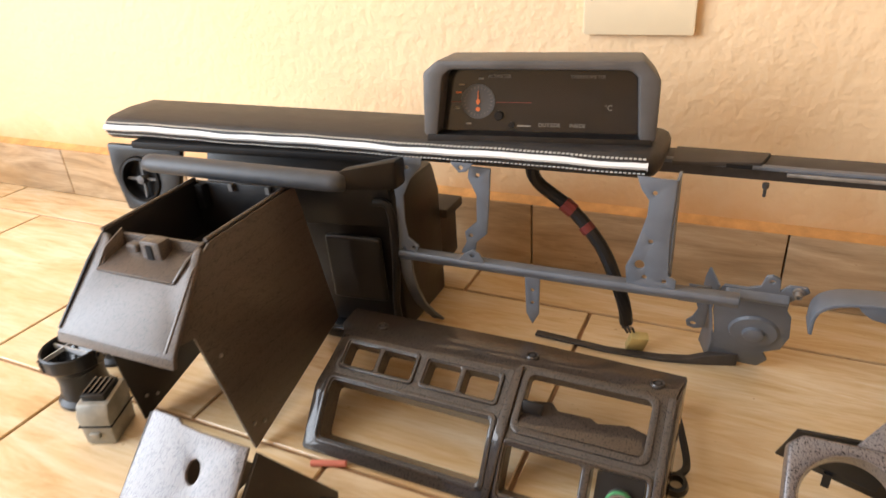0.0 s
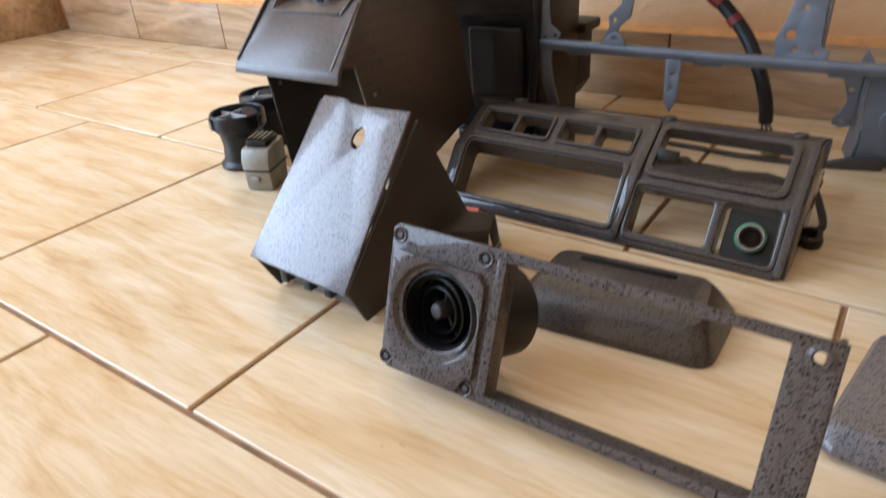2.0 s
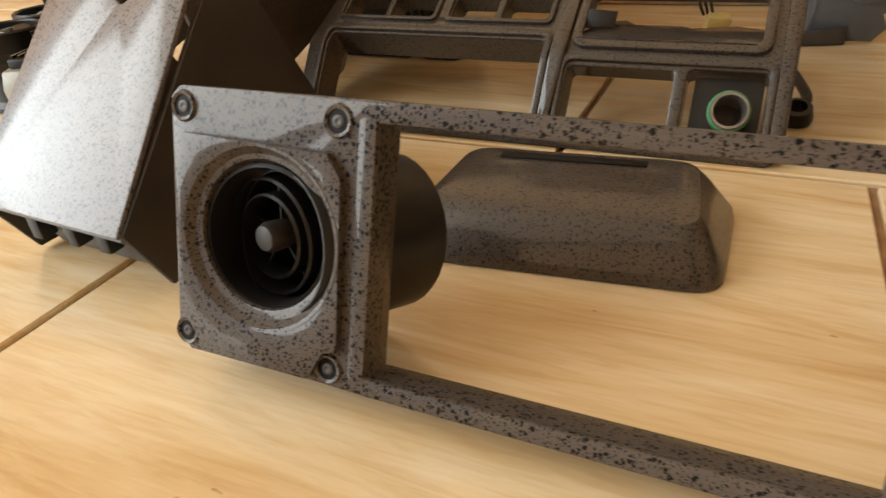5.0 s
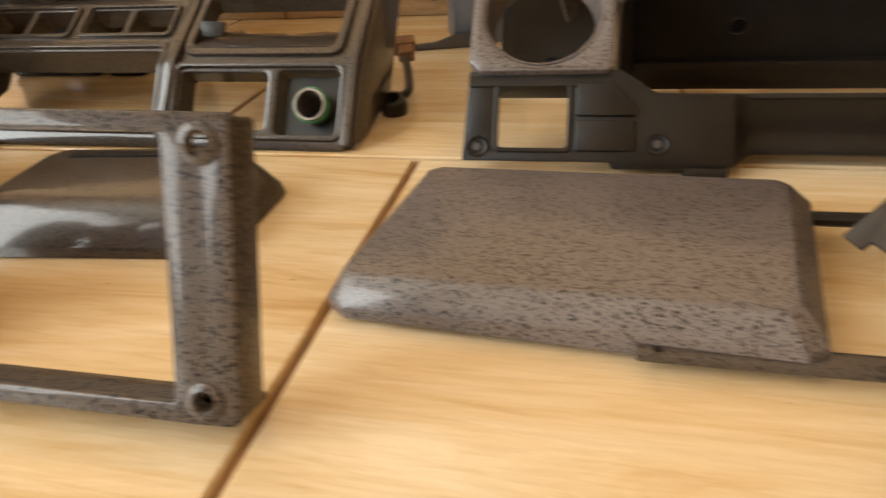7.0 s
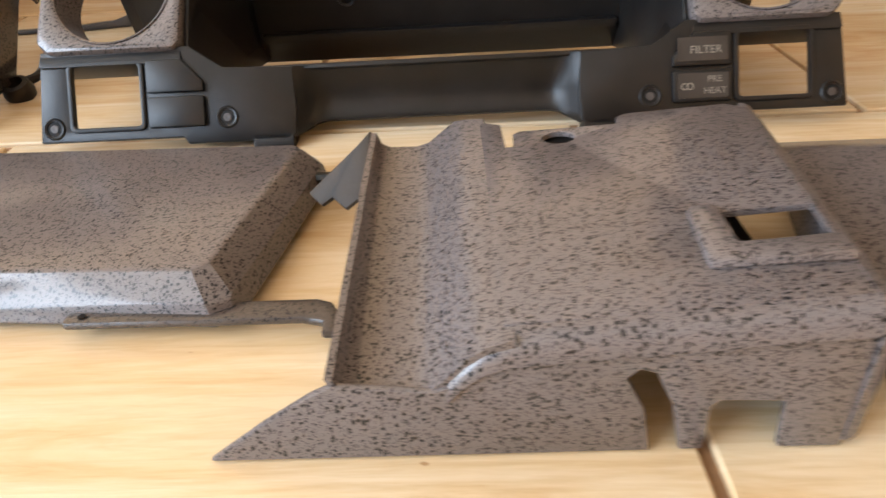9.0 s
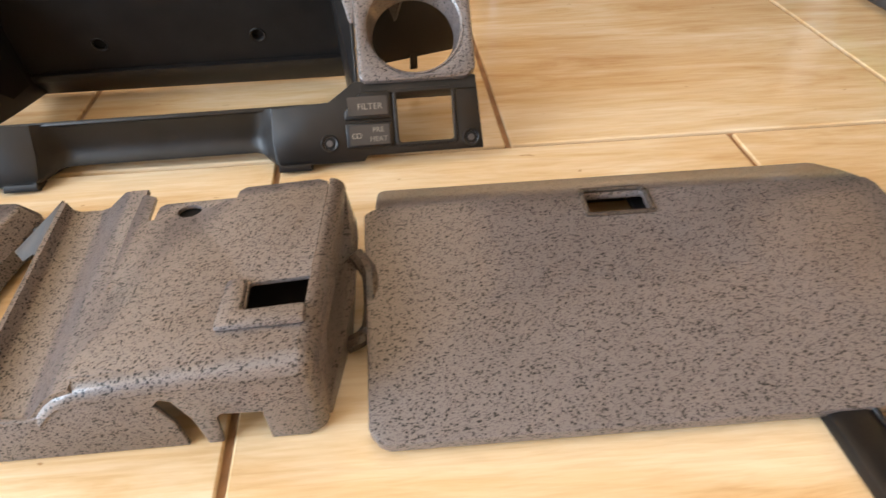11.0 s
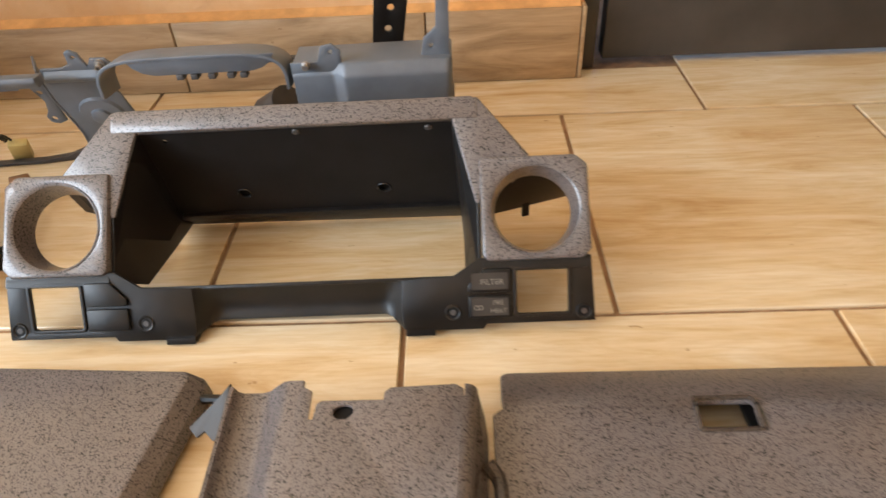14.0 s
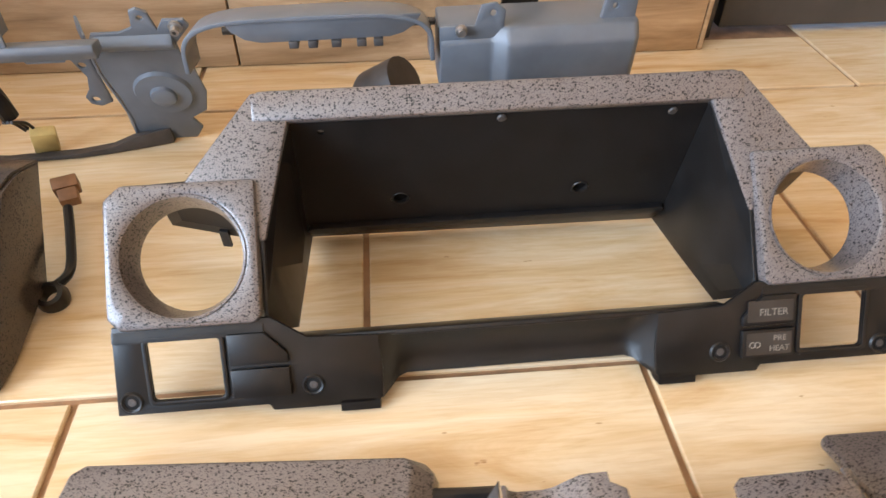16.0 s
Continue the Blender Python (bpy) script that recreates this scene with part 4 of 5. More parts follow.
part("side_return", slab([bent_point(0.002, 0.004, -0.002), bent_point(0.002, 0.072, -0.002), bent_point(0.004, 0.094, -0.002), bent_point(0.010, 0.152, -0.002), (-0.966, 0.200, 0.088), (-0.955, 0.12, 0.02), (-0.945, 0.03, 0.003)], 0.004, 0.0008), FLECK_RADIO, bez)
TM = axes((-0.947, 0.128, 0.1115), (1, 0.02, 0.006), (0, 0.985, -0.10))
for u, v in ((0.055, 0.022), (0.264, 0.020), (0.413, 0.012)):
    screw_hole(bez, TM, u, v, 0.0085, material=FLECK_RADIO)
lm = BM @ Matrix.Translation((0.394, 0.041, -0.006)) @ pose(0, 0, 0, 8, 6, 0)
sock = part("lighter_socket", ringed([(0.0105, -0.03), (0.0145, -0.03), (0.0145, 0.012), (0.0138, 0.0135), (0.0120, 0.0135), (0.0110, 0.008), (0.0105, -0.028)], lm, 32), STEEL, bez, "bright metal lighter socket with a green ring")
part("ring", ringed([(0.0146, 0.002), (0.0156, 0.002), (0.0160, 0.008), (0.0152, 0.0105), (0.0146, 0.0105)], lm, 32), GREEN, sock, "green plastic ring")
part("socket_plate", plate(rrect(0.366, 0.016, 0.417, 0.070, 0.003), [circle(0.394, 0.041, 0.0148, 24)], 0.002, BM @ Matrix.Translation((0, 0, -0.012))), BLACK, bez)
part("socket_base", turned([(0.0104, 0), (0.0104, 0.002), (0.003, 0.003)], lm @ Matrix.Translation((0, 0, -0.027)), 20), DARK_STEEL, sock)


# panel with round vent and long opening, leaning back on its edge
VM = axes((-0.798, -0.328, 0.003), (1, 0.012, -0.010), (0, 0.349, 0.937))
vp = thing("vent_panel", (-0.62, -0.31, 0.0), "grey-brown flecked vent panel with rectangular opening, propped on its edge", "dash panel")
part("side_return", plate(rrect(0.3475, 0.018, 0.3525, 0.143, 0.002), (), 0.020, VM @ Matrix.Translation((0, 0, -0.002)), 0.001), FLECK_GLOSS, vp)
part("face", plate([(0.027, 0.017), (0.100, 0.0175), (0.128, 0.0165), (0.335, 0.0160), (0.350, 0.0165), (0.3535, 0.0195), (0.3535, 0.1445), (0.12, 0.1455), (0.021, 0.1450), (0.0155, 0.140), (0.0195, 0.024)],
                   [rrect(0.125, 0.025, 0.3235, 0.1360, 0.002), circle(0.069, 0.081, 0.0345, 36), circle(0.3405, 0.1325, 0.0045, 14), circle(0.338, 0.027, 0.0045, 14)], 0.005, VM, 0.0015), FLECK_GLOSS, vp)
part("bottom_return", plate(rrect(0.030, 0.0165, 0.350, 0.0205, 0.0015), (), 0.026, VM @ Matrix.Translation((0, 0, -0.0045)), 0.0008), FLECK_GLOSS, vp)
part("raised_frame", plate([(0.0245, 0.036), (0.030, 0.034), (0.040, 0.020), (0.098, 0.020), (0.106, 0.034), (0.113, 0.036), (0.1115, 0.112), (0.104, 0.122), (0.027, 0.124), (0.0215, 0.118)], [circle(0.069, 0.080, 0.0425, 36)], 0.0045, VM @ Matrix.Translation((0, 0, 0.0043)), 0.0018), FLECK_GLOSS, vp)
part("inner_return", joined(plate(rrect(0.121, 0.021, 0.3275, 0.140, 0.004), [rrect(0.125, 0.025, 0.3235, 0.1360, 0.002)], 0.010, VM @ Matrix.Translation((0, 0, -0.0045)), 0), plate(rrect(0.117, 0.023, 0.1248, 0.138, 0.002), (), 0.022, VM @ Matrix.Translation((0, 0, 0.0003)), 0.001)), FLECK_GLOSS, vp)
part("bezel_ring", ringed([(0.0335, -0.012), (0.0335, -0.006), (0.0415, 0.0042), (0.0432, 0.0046), (0.0432, 0.001), (0.0360, -0.010)], VM @ Matrix.Translation((0.069, 0.080, 0)), 40), FLECK_GLOSS, vp)
vm2 = VM @ Matrix.Translation((0.069, 0.080, 0))
vent = part("vent_barrel", ringed([(0.031, -0.030), (0.0338, -0.030), (0.0338, -0.003), (0.032, -0.002), (0.031, -0.006)], vm2, 36), BLACK, vp, "black round air vent with concentric rings")
vm3 = vm2 @ pose(0, 0, -0.024, 6, -13, 0) @ Matrix.Translation((0, 0, 0.019))
for r in (0.0272, 0.0195):
    part("vane_ring", ringed([(r, -0.018), (r + 0.0012, -0.018), (r + 0.0012, -0.005), (r, -0.004)], vm3, 36), BLACK, vent)
part("spokes", joined(*[box(0.006, -0.0004, -0.018, 0.028, 0.0004, -0.012, 0, vm3 @ pose(0, 0, 0, 0, 0, a)) for a in (20, 92, 164, 236, 308)]), BLACK, vent)
part("hub", turned([(0.007, -0.016), (0.0075, -0.004), (0.006, -0.001), (0.002, 0.0)], vm3, 20), BROWN, vent)
part("barrel_back", turned([(0.030, 0), (0.030, 0.002)], vm2 @ Matrix.Translation((0, 0, -0.045)), 24), BLACK_MATT, vent)
part("duct_tube", ringed([(0.0335, -0.006), (0.037, -0.012), (0.037, -0.036), (0.042, -0.052), (0.041, -0.074), (0.038, -0.076), (0.030, -0.050), (0.0325, -0.006)], vm2 @ pose(0.004, -0.002, 0, 0, -20, 0), 32), BLACK, vp)
for x in (-0.765, -0.706, -0.4715):
    part("foot", box(x, -0.304, 0.0, x + 0.006, -0.292, 0.016, 0.001), BLACK_MATT, vp)
for u, v in ((0.0240, 0.1355), (0.107, 0.1355), (0.0260, 0.0270), (0.107, 0.0260)):
    screw_hole(vp, VM, u, v, 0.0075, material=FLECK_GLOSS)
for u, v in ((0.3405, 0.1325), (0.338, 0.027)):
    part("hole_rim", ringed([(0.0042, 0.0), (0.0055, 0.0018), (0.0085, 0.0006), (0.0085, -0.002), (0.0042, -0.002)], VM @ Matrix.Translation((u, v, 0.0003)), 20), FLECK_GLOSS, vp)


# steering column lower cover: sloped flecked plate with dark sides
lc = thing("column_cover_lower", (-0.91, -0.16, 0.0), "grey flecked sloping column cover with dark sides", "column cover")
ATL, ATR, ABL, ABR = Vector((-0.974, -0.157, 0.190)), Vector((-0.842, -0.160, 0.185)), Vector((-0.986, -0.281, 0.050)), Vector((-0.843, -0.290, 0.051))
AM = axes(ABL, ABR - ABL, ATL - ABL)
w_ab, h_ab = (ABR - ABL).length, (ATL - ABL).length
part("sloped_plate", plate([(0, 0), (w_ab, 0.0), (w_ab - 0.008, h_ab + 0.002), (0.075, h_ab - 0.001), (0.052, h_ab), (0.046, h_ab + 0.004), (0.012, h_ab + 0.003)],
                           [circle(0.083, h_ab * 0.81, 0.0078, 20, 0.0115)], 0.004, AM, 0.0014), FLECK, lc)
part("side_plate", slab([ATR + Vector((0.001, 0.002, -0.002)), ABR + Vector((0.0, 0.003, 0.0)), (-0.846, -0.262, 0.003), (-0.852, -0.052, 0.003), (-0.852, -0.050, 0.02)], 0.004, 0.001), BROWN, lc)
part("side_plate", slab([ATL + Vector((0.003, 0.002, -0.002)), ABL + Vector((0.003, 0.003, 0.0)), (-0.978, -0.255, 0.003), (-0.975, -0.052, 0.003), (-0.975, -0.05, 0.02)], 0.004, 0.001), BROWN, lc)
part("lower_lip", joined(slab([ABL + Vector((0.010, 0.006, -0.004)), ABR + Vector((-0.004, 0.006, -0.004)), (-0.847, -0.262, 0.028), (-0.970, -0.256, 0.028)], 0.004, 0.001),
                        slab([(-0.966, -0.256, 0.030), (-0.850, -0.262, 0.030), (-0.850, -0.250, 0.004), (-0.968, -0.243, 0.004)], 0.003, 0.001)), GREY, lc)
for x in (-0.958, -0.924, -0.895):
    part("clip", box(x, -0.268, 0.020, x + 0.010, -0.256, 0.036, 0.001), BLACK, lc)
part("mounting_arm", joined(slab([(-0.850, -0.135, 0.040), (-0.845, -0.085, 0.050), (-0.806, -0.075, 0.050), (-0.800, -0.095, 0.040)], 0.003, 0.001),
                           slab([(-0.806, -0.074, 0.051), (-0.800, -0.096, 0.041), (-0.792, -0.094, 0.006), (-0.796, -0.078, 0.010)], 0.003, 0.001),
                           slab([(-0.850, -0.135, 0.040), (-0.800, -0.096, 0.041), (-0.800, -0.098, 0.020), (-0.850, -0.137, 0.010)], 0.003, 0.001)), BROWN, lc)
part("arm_hole", ringed([(0.0035, 0), (0.0045, 0.001), (0.0045, 0.002), (0.0035, 0.002)], axes((-0.7935, -0.087, 0.018), (0.1, 1, 0), (0, 0, 1)), 14), STEEL, lc)


# small hollow lid lying on its face
sp = thing("ashtray_lid", (-0.63, -0.14, 0.0), "brown flecked rounded plastic lid lying on the tiles", "plastic lid")
def rquad(corners, r, n=5):
    """A quadrilateral ring with rounded corners."""
    out = []
    for i in range(4):
        a, c, b = (Vector(corners[(i + k) % 4]) for k in (-1, 0, 1))
        p, q = c + (a - c).normalized() * r, c + (b - c).normalized() * r
        for k in range(n + 1):
            t = k / n
            out.append(p * (1 - t) ** 2 + c * 2 * t * (1 - t) + q * t * t)
    return out


part("shell", loft([
    rquad([(-0.729, -0.188, 0.001), (-0.534, -0.170, 0.001), (-0.534, -0.062, 0.001), (-0.729, -0.076, 0.001)], 0.020),
    rquad([(-0.728, -0.187, 0.008), (-0.535, -0.169, 0.008), (-0.536, -0.063, 0.008), (-0.728, -0.077, 0.008)], 0.020),
    rquad([(-0.722, -0.169, 0.026), (-0.546, -0.160, 0.028), (-0.553, -0.070, 0.029), (-0.718, -0.082, 0.029)], 0.018),
    rquad([(-0.718, -0.161, 0.0315), (-0.551, -0.155, 0.0335), (-0.560, -0.077, 0.0375), (-0.712, -0.088, 0.0375)], 0.016),
    rquad([(-0.711, -0.151, 0.0345), (-0.560, -0.146, 0.0362), (-0.570, -0.084, 0.0405), (-0.703, -0.094, 0.0405)], 0.013)]), FLECK_SHADED, sp, "", 24)
# uncut shell: this black strip imitates the shade inside the slot
part("slot", slab([(-0.686, -0.098, 0.0402), (-0.590, -0.091, 0.0403), (-0.590, -0.098, 0.0398), (-0.686, -0.105, 0.0397)], 0.002, 0.0005), BLACK_MATT, sp)


# flat tray lid
fl = thing("trim_cover", (-0.32, -0.16, 0.0), "flat grey flecked trim cover lying on the tiles", "trim panel")
part("shell", loft([
    [(-0.446, -0.216, 0.003), (-0.434, -0.225, 0.003), (-0.211, -0.243, 0.004), (-0.200, -0.237, 0.004), (-0.176, -0.098, 0.006), (-0.182, -0.090, 0.006), (-0.410, -0.072, 0.008), (-0.422, -0.079, 0.008)],
    [(-0.447, -0.214, 0.010), (-0.436, -0.222, 0.010), (-0.214, -0.241, 0.017), (-0.203, -0.235, 0.017), (-0.179, -0.097, 0.019), (-0.185, -0.089, 0.019), (-0.411, -0.072, 0.018), (-0.423, -0.079, 0.018)],
    [(-0.440, -0.202, 0.022), (-0.433, -0.207, 0.022), (-0.222, -0.228, 0.0305), (-0.215, -0.223, 0.0305), (-0.194, -0.096, 0.031), (-0.199, -0.090, 0.031), (-0.411, -0.075, 0.027), (-0.419, -0.081, 0.027)]], 0.0022, True, 3), FLECK, fl, "", 18)
part("inner_edge", box(-0.425, -0.212, 0.0005, -0.205, -0.105, 0.006), BLACK, fl)
part("flange", slab([(-0.285, -0.244, 0.009), (-0.168, -0.246, 0.010), (-0.157, -0.249, 0.010), (-0.157, -0.257, 0.010), (-0.150, -0.257, 0.010), (-0.150, -0.244, 0.010), (-0.154, -0.236, 0.011), (-0.162, -0.233, 0.011), (-0.285, -0.230, 0.009)], 0.005, 0.0015), FLECK_SHADED, fl)
# black disc laid on the flange for the dark of a screw hole
part("flange_hole_shade", turned([(0.002, 0), (0.002, 0.0006)], pose(-0.276, -0.240, 0.0118), 10), BLACK_MATT, fl)
part("hook", joined(tube([(-0.205, -0.108, 0.014), (-0.165, -0.112, 0.016), (-0.140, -0.114, 0.018)], 0.0045, 8)), BLACK, fl)


# upper column shroud
sh = thing("column_shroud", (-0.05, -0.22, 0.0), "grey flecked steering column shroud with cut-outs", "column shroud")
SM = axes((-0.083, -0.318, 0.0565), (1, 0, 0.070), (0, 1, 0.012))
part("top", plate([(0.006, 0.009), (0.1325, 0.009), (0.1330, 0.016), (0.1445, 0.160), (0.1445, 0.170), (0.138, 0.175), (0.084, 0.176), (0.079, 0.172), (0.078, 0.164), (0.026, 0.167), (0.022, 0.164), (0.021, 0.149), (0.017, 0.149), (0.016, 0.178), (0.008, 0.183), (0.005, 0.182), (0.006, 0.03)],
                  [circle(0.0455, 0.1545, 0.0088, 20, 0.0072), rrect(0.0995, 0.043, 0.138, 0.068, 0.002)], 0.003, SM, 0.001), FLECK, sh)
part("raised_rim", plate([(0.083, 0.029), (0.1365, 0.027), (0.1365, 0.042), (0.0985, 0.042), (0.0985, 0.070), (0.086, 0.070)], (), 0.006, SM @ Matrix.Translation((0, 0, 0.0044)), 0.0036), FLECK, sh)
channel = []
for y, prof in ((-0.317, ((-0.142, 0.041), (-0.139, 0.0405), (-0.137, 0.0335), (-0.131, 0.0310), (-0.112, 0.0308), (-0.106, 0.0325), (-0.099, 0.0385), (-0.091, 0.0480), (-0.084, 0.0535), (-0.074, 0.0566))),
                (-0.220, ((-0.1418, 0.047), (-0.1388, 0.0465), (-0.1365, 0.0395), (-0.131, 0.0370), (-0.113, 0.0368), (-0.107, 0.0388), (-0.100, 0.0450), (-0.092, 0.0540), (-0.086, 0.0566), (-0.075, 0.0578))),
                (-0.128, ((-0.1415, 0.053), (-0.1385, 0.0525), (-0.136, 0.0460), (-0.131, 0.0435), (-0.115, 0.0433), (-0.108, 0.0455), (-0.101, 0.0515), (-0.093, 0.0580), (-0.087, 0.0590), (-0.076, 0.0590)))):
    channel.append([(x, y, z) for x, z in prof] + [(x + 0.001, y, z - 0.003) for x, z in reversed(prof)])
part("channel", loft(channel), FLECK, sh, "", 55)
WMf = axes((-0.198, -0.3195, 0.0), (1, 0, 0), (0, 0.03, 1))
part("front_skirt", plate([(0.006, 0.001), (0.176, 0.001), (0.172, 0.022), (0.164, 0.038), (0.168, 0.042), (0.174, 0.040), (0.182, 0.024), (0.187, 0.001), (0.196, 0.001), (0.196, 0.023), (0.199, 0.026), (0.222, 0.025), (0.224, 0.001), (0.2475, 0.001), (0.2475, 0.057), (0.19, 0.0555), (0.145, 0.051), (0.122, 0.046), (0.104, 0.037), (0.094, 0.034), (0.058, 0.038), (0.050, 0.034), (0.030, 0.020)], (), 0.0035, WMf, 0.001), FLECK, sh)
bend = []
for x, zt in ((-0.098, 0.0400), (-0.091, 0.0485), (-0.084, 0.0538), (-0.0745, 0.0567), (-0.05, 0.0587), (-0.01, 0.0615), (0.03, 0.0645), (0.0495, 0.0660)):
    arc = [0.5 * math.pi * k / 6 for k in range(7)]
    outer = [(x, -0.309 - 0.0105 * math.sin(a), zt - 0.0105 + 0.0105 * math.cos(a)) for a in arc]
    inner = [(x, -0.309 - 0.0075 * math.sin(a), zt - 0.0105 + 0.0075 * math.cos(a)) for a in reversed(arc)]
    bend.append(outer + inner)
part("front_bend", loft(bend), FLECK, sh, "", 40)
part("right_skirt", slab([(0.0585, -0.309, 0.055), (0.058, -0.309, 0.010), (0.060, -0.306, 0.002), (0.072, -0.240, 0.002), (0.076, -0.225, 0.03), (0.078, -0.175, 0.034), (0.077, -0.150, 0.03), (0.071, -0.143, 0.057)], 0.0035, 0.001), FLECK, sh)
bend = []
for k in range(7):
    y, xr, zt = -0.309 + 0.166 * k / 6, 0.0600 + 0.0128 * k / 6, 0.0662 + 0.0022 * k / 6
    arc = [0.5 * math.pi * j / 6 for j in range(7)]
    bend.append([(xr - 0.0105 + 0.0105 * math.sin(a), y, zt - 0.0105 + 0.0105 * math.cos(a)) for a in arc] + [(xr - 0.0105 + 0.0075 * math.sin(a), y, zt - 0.0105 + 0.0075 * math.cos(a)) for a in reversed(arc)])
part("right_bend", loft(bend), FLECK, sh, "", 40)
corner = []
for j in range(7):
    t = 0.5 * math.pi * j / 6
    ring = [(0.0495 + 0.0105 * math.sin(a) * math.sin(t), -0.309 - 0.0105 * math.sin(a) * math.cos(t), 0.0557 + 0.0105 * math.cos(a)) for a in [0.02 + (0.5 * math.pi - 0.02) * i / 6 for i in range(7)]]
    corner.append(ring + [(0.0495 + 0.0105 * math.sin(t), -0.309 - 0.0105 * math.cos(t), 0.004), (0.0495 + 0.007 * math.sin(t), -0.309 - 0.007 * math.cos(t), 0.004), (0.0495 + 0.0002 * math.sin(t), -0.309 - 0.0002 * math.cos(t), 0.060)])
part("corner_bend", loft(corner), FLECK, sh, "", 40)
# added disc and sheet, dark coloured, standing in for shade below the cut-outs
part("hole_shade_disc", turned([(0.012, -0.012), (0.012, -0.0045), (0.001, -0.0044)], SM @ Matrix.Translation((0.0455, 0.1545, 0)), 16), BLACK_MATT, sh)
part("inner_shade_sheet", box(-0.07, -0.300, 0.030, 0.046, -0.146, 0.034, 0.001), BROWN, sh)
part("right_lug", joined(tube([(0.070, -0.255, 0.006), (0.086, -0.25, 0.016), (0.088, -0.215, 0.030), (0.078, -0.20, 0.040)], 0.006, 8)), FLECK_SHADED, sh)
part("stalk_tab", slab([(-0.142, -0.124, 0.052), (-0.150, -0.132, 0.046), (-0.178, -0.150, 0.026), (-0.170, -0.158, 0.022), (-0.164, -0.153, 0.024), (-0.156, -0.160, 0.020), (-0.144, -0.165, 0.032)], 0.003, 0.0006), BROWN, sh)
part("inner_tube", box(-0.01, -0.27, 0.001, 0.045, -0.17, 0.02, 0.003), BROWN, sh)


# glove box lid
gl = thing("glove_box_lid", (0.27, -0.22, 0.0), "large grey flecked glove box lid with finger slot", "glove box lid")
GM = axes((0.088, -0.337, 0.0125), (1, -0.010, 0.004), (0, 1, 0.155))
part("lid", plate([(-0.004, 0.008), (0.002, 0.0), (0.008, -0.003), (0.366, -0.006), (0.379, -0.003), (0.385, 0.008), (0.394, 0.10), (0.400, 0.166), (0.398, 0.182), (0.393, 0.190), (0.214, 0.190), (0.214, 0.168), (0.164, 0.168), (0.164, 0.190), (0.002, 0.190), (-0.005, 0.185), (-0.004, 0.05)],
                  (), 0.010, GM, 0.003), FLECK, gl)
GM2 = axes(GM @ Vector((0.0, 0.1905, 0)), (1, -0.010, 0.004), (0, 1, -0.38))
part("upper_flap", plate([(0.004, 0.0), (0.164, 0.0), (0.164, 0.010), (0.214, 0.010), (0.214, 0.0), (0.392, 0.0), (0.393, 0.026), (0.388, 0.056), (0.382, 0.062), (0.010, 0.062), (0.004, 0.057), (0.003, 0.018)], (), 0.008, GM2 @ Matrix.Translation((0, 0, -0.0005)), 0.003), FLECK, gl)
rim_top = [GM @ Vector((0.164, 0.189, 0.0)), GM @ Vector((0.164, 0.171, 0.0)), GM @ Vector((0.167, 0.168, 0.0)), GM @ Vector((0.211, 0.168, 0.0)), GM @ Vector((0.214, 0.171, 0.0)), GM @ Vector((0.214, 0.189, 0.0))]
rim_flap = [GM2 @ Vector((0.214, 0.0, 0.0)), GM2 @ Vector((0.213, 0.008, 0.0)), GM2 @ Vector((0.208, 0.0105, 0.0)), GM2 @ Vector((0.170, 0.0105, 0.0)), GM2 @ Vector((0.165, 0.008, 0.0)), GM2 @ Vector((0.164, 0.0, 0.0))]
part("slot_rim", joined(tube(rim_top, 0.0022, 8), tube(rim_flap, 0.0022, 8)), FLECK_SHADED, gl)
part("slot_well", plate(rrect(0.232, -0.190, 0.320, -0.106, 0.003), [rrect(0.252, -0.172, 0.303, -0.116, 0.003)], 0.006, pose(0, 0, 0.0195), 0.001), BLACK, gl)
for y, z in ((-0.295, 0.010), (-0.100, 0.017)):
    part("support", box(0.12, y - 0.005, 0.0, 0.43, y + 0.005, z, 0.001), BLACK, gl)
tr = thing("trim_strip", (0.37, -0.5, 0.0), "black plastic trim strip lying on the tiles", "trim strip")
part("strip", loft([[(0.354 + s, y, 0.001), (0.386 + s, y, 0.001), (0.384 + s, y, 0.008), (0.378 + s, y, 0.0105), (0.362 + s, y, 0.0105), (0.356 + s, y, 0.008)] for y, s in ((-0.31, 0.0), (-0.5, 0.004), (-0.75, 0.010))], 0.001), BLACK, tr)
part("edge_bead", tube([(0.384, -0.312, 0.0095), (0.388, -0.5, 0.0095), (0.394, -0.748, 0.0095)], 0.002, 8), BLACK_GLOSS, tr)


# instrument cluster surround
W = 0.604
CM = axes((-0.4075, -0.057, 0.001), (1, 0.006, 0.006), (0, 0.707, 0.707))
LM = axes((-0.4075, -0.031, 0.003), (1, 0.006, 0.006), (0, 0.50, 0.866))
cl = thing("instrument_surround", (-0.1, 0.05, 0.0), "flecked instrument cluster surround with black lower fascia", "instrument surround")


def mir(pts, flip):
    return [(W - x, y) for x, y in pts][::-1] if flip else list(pts)


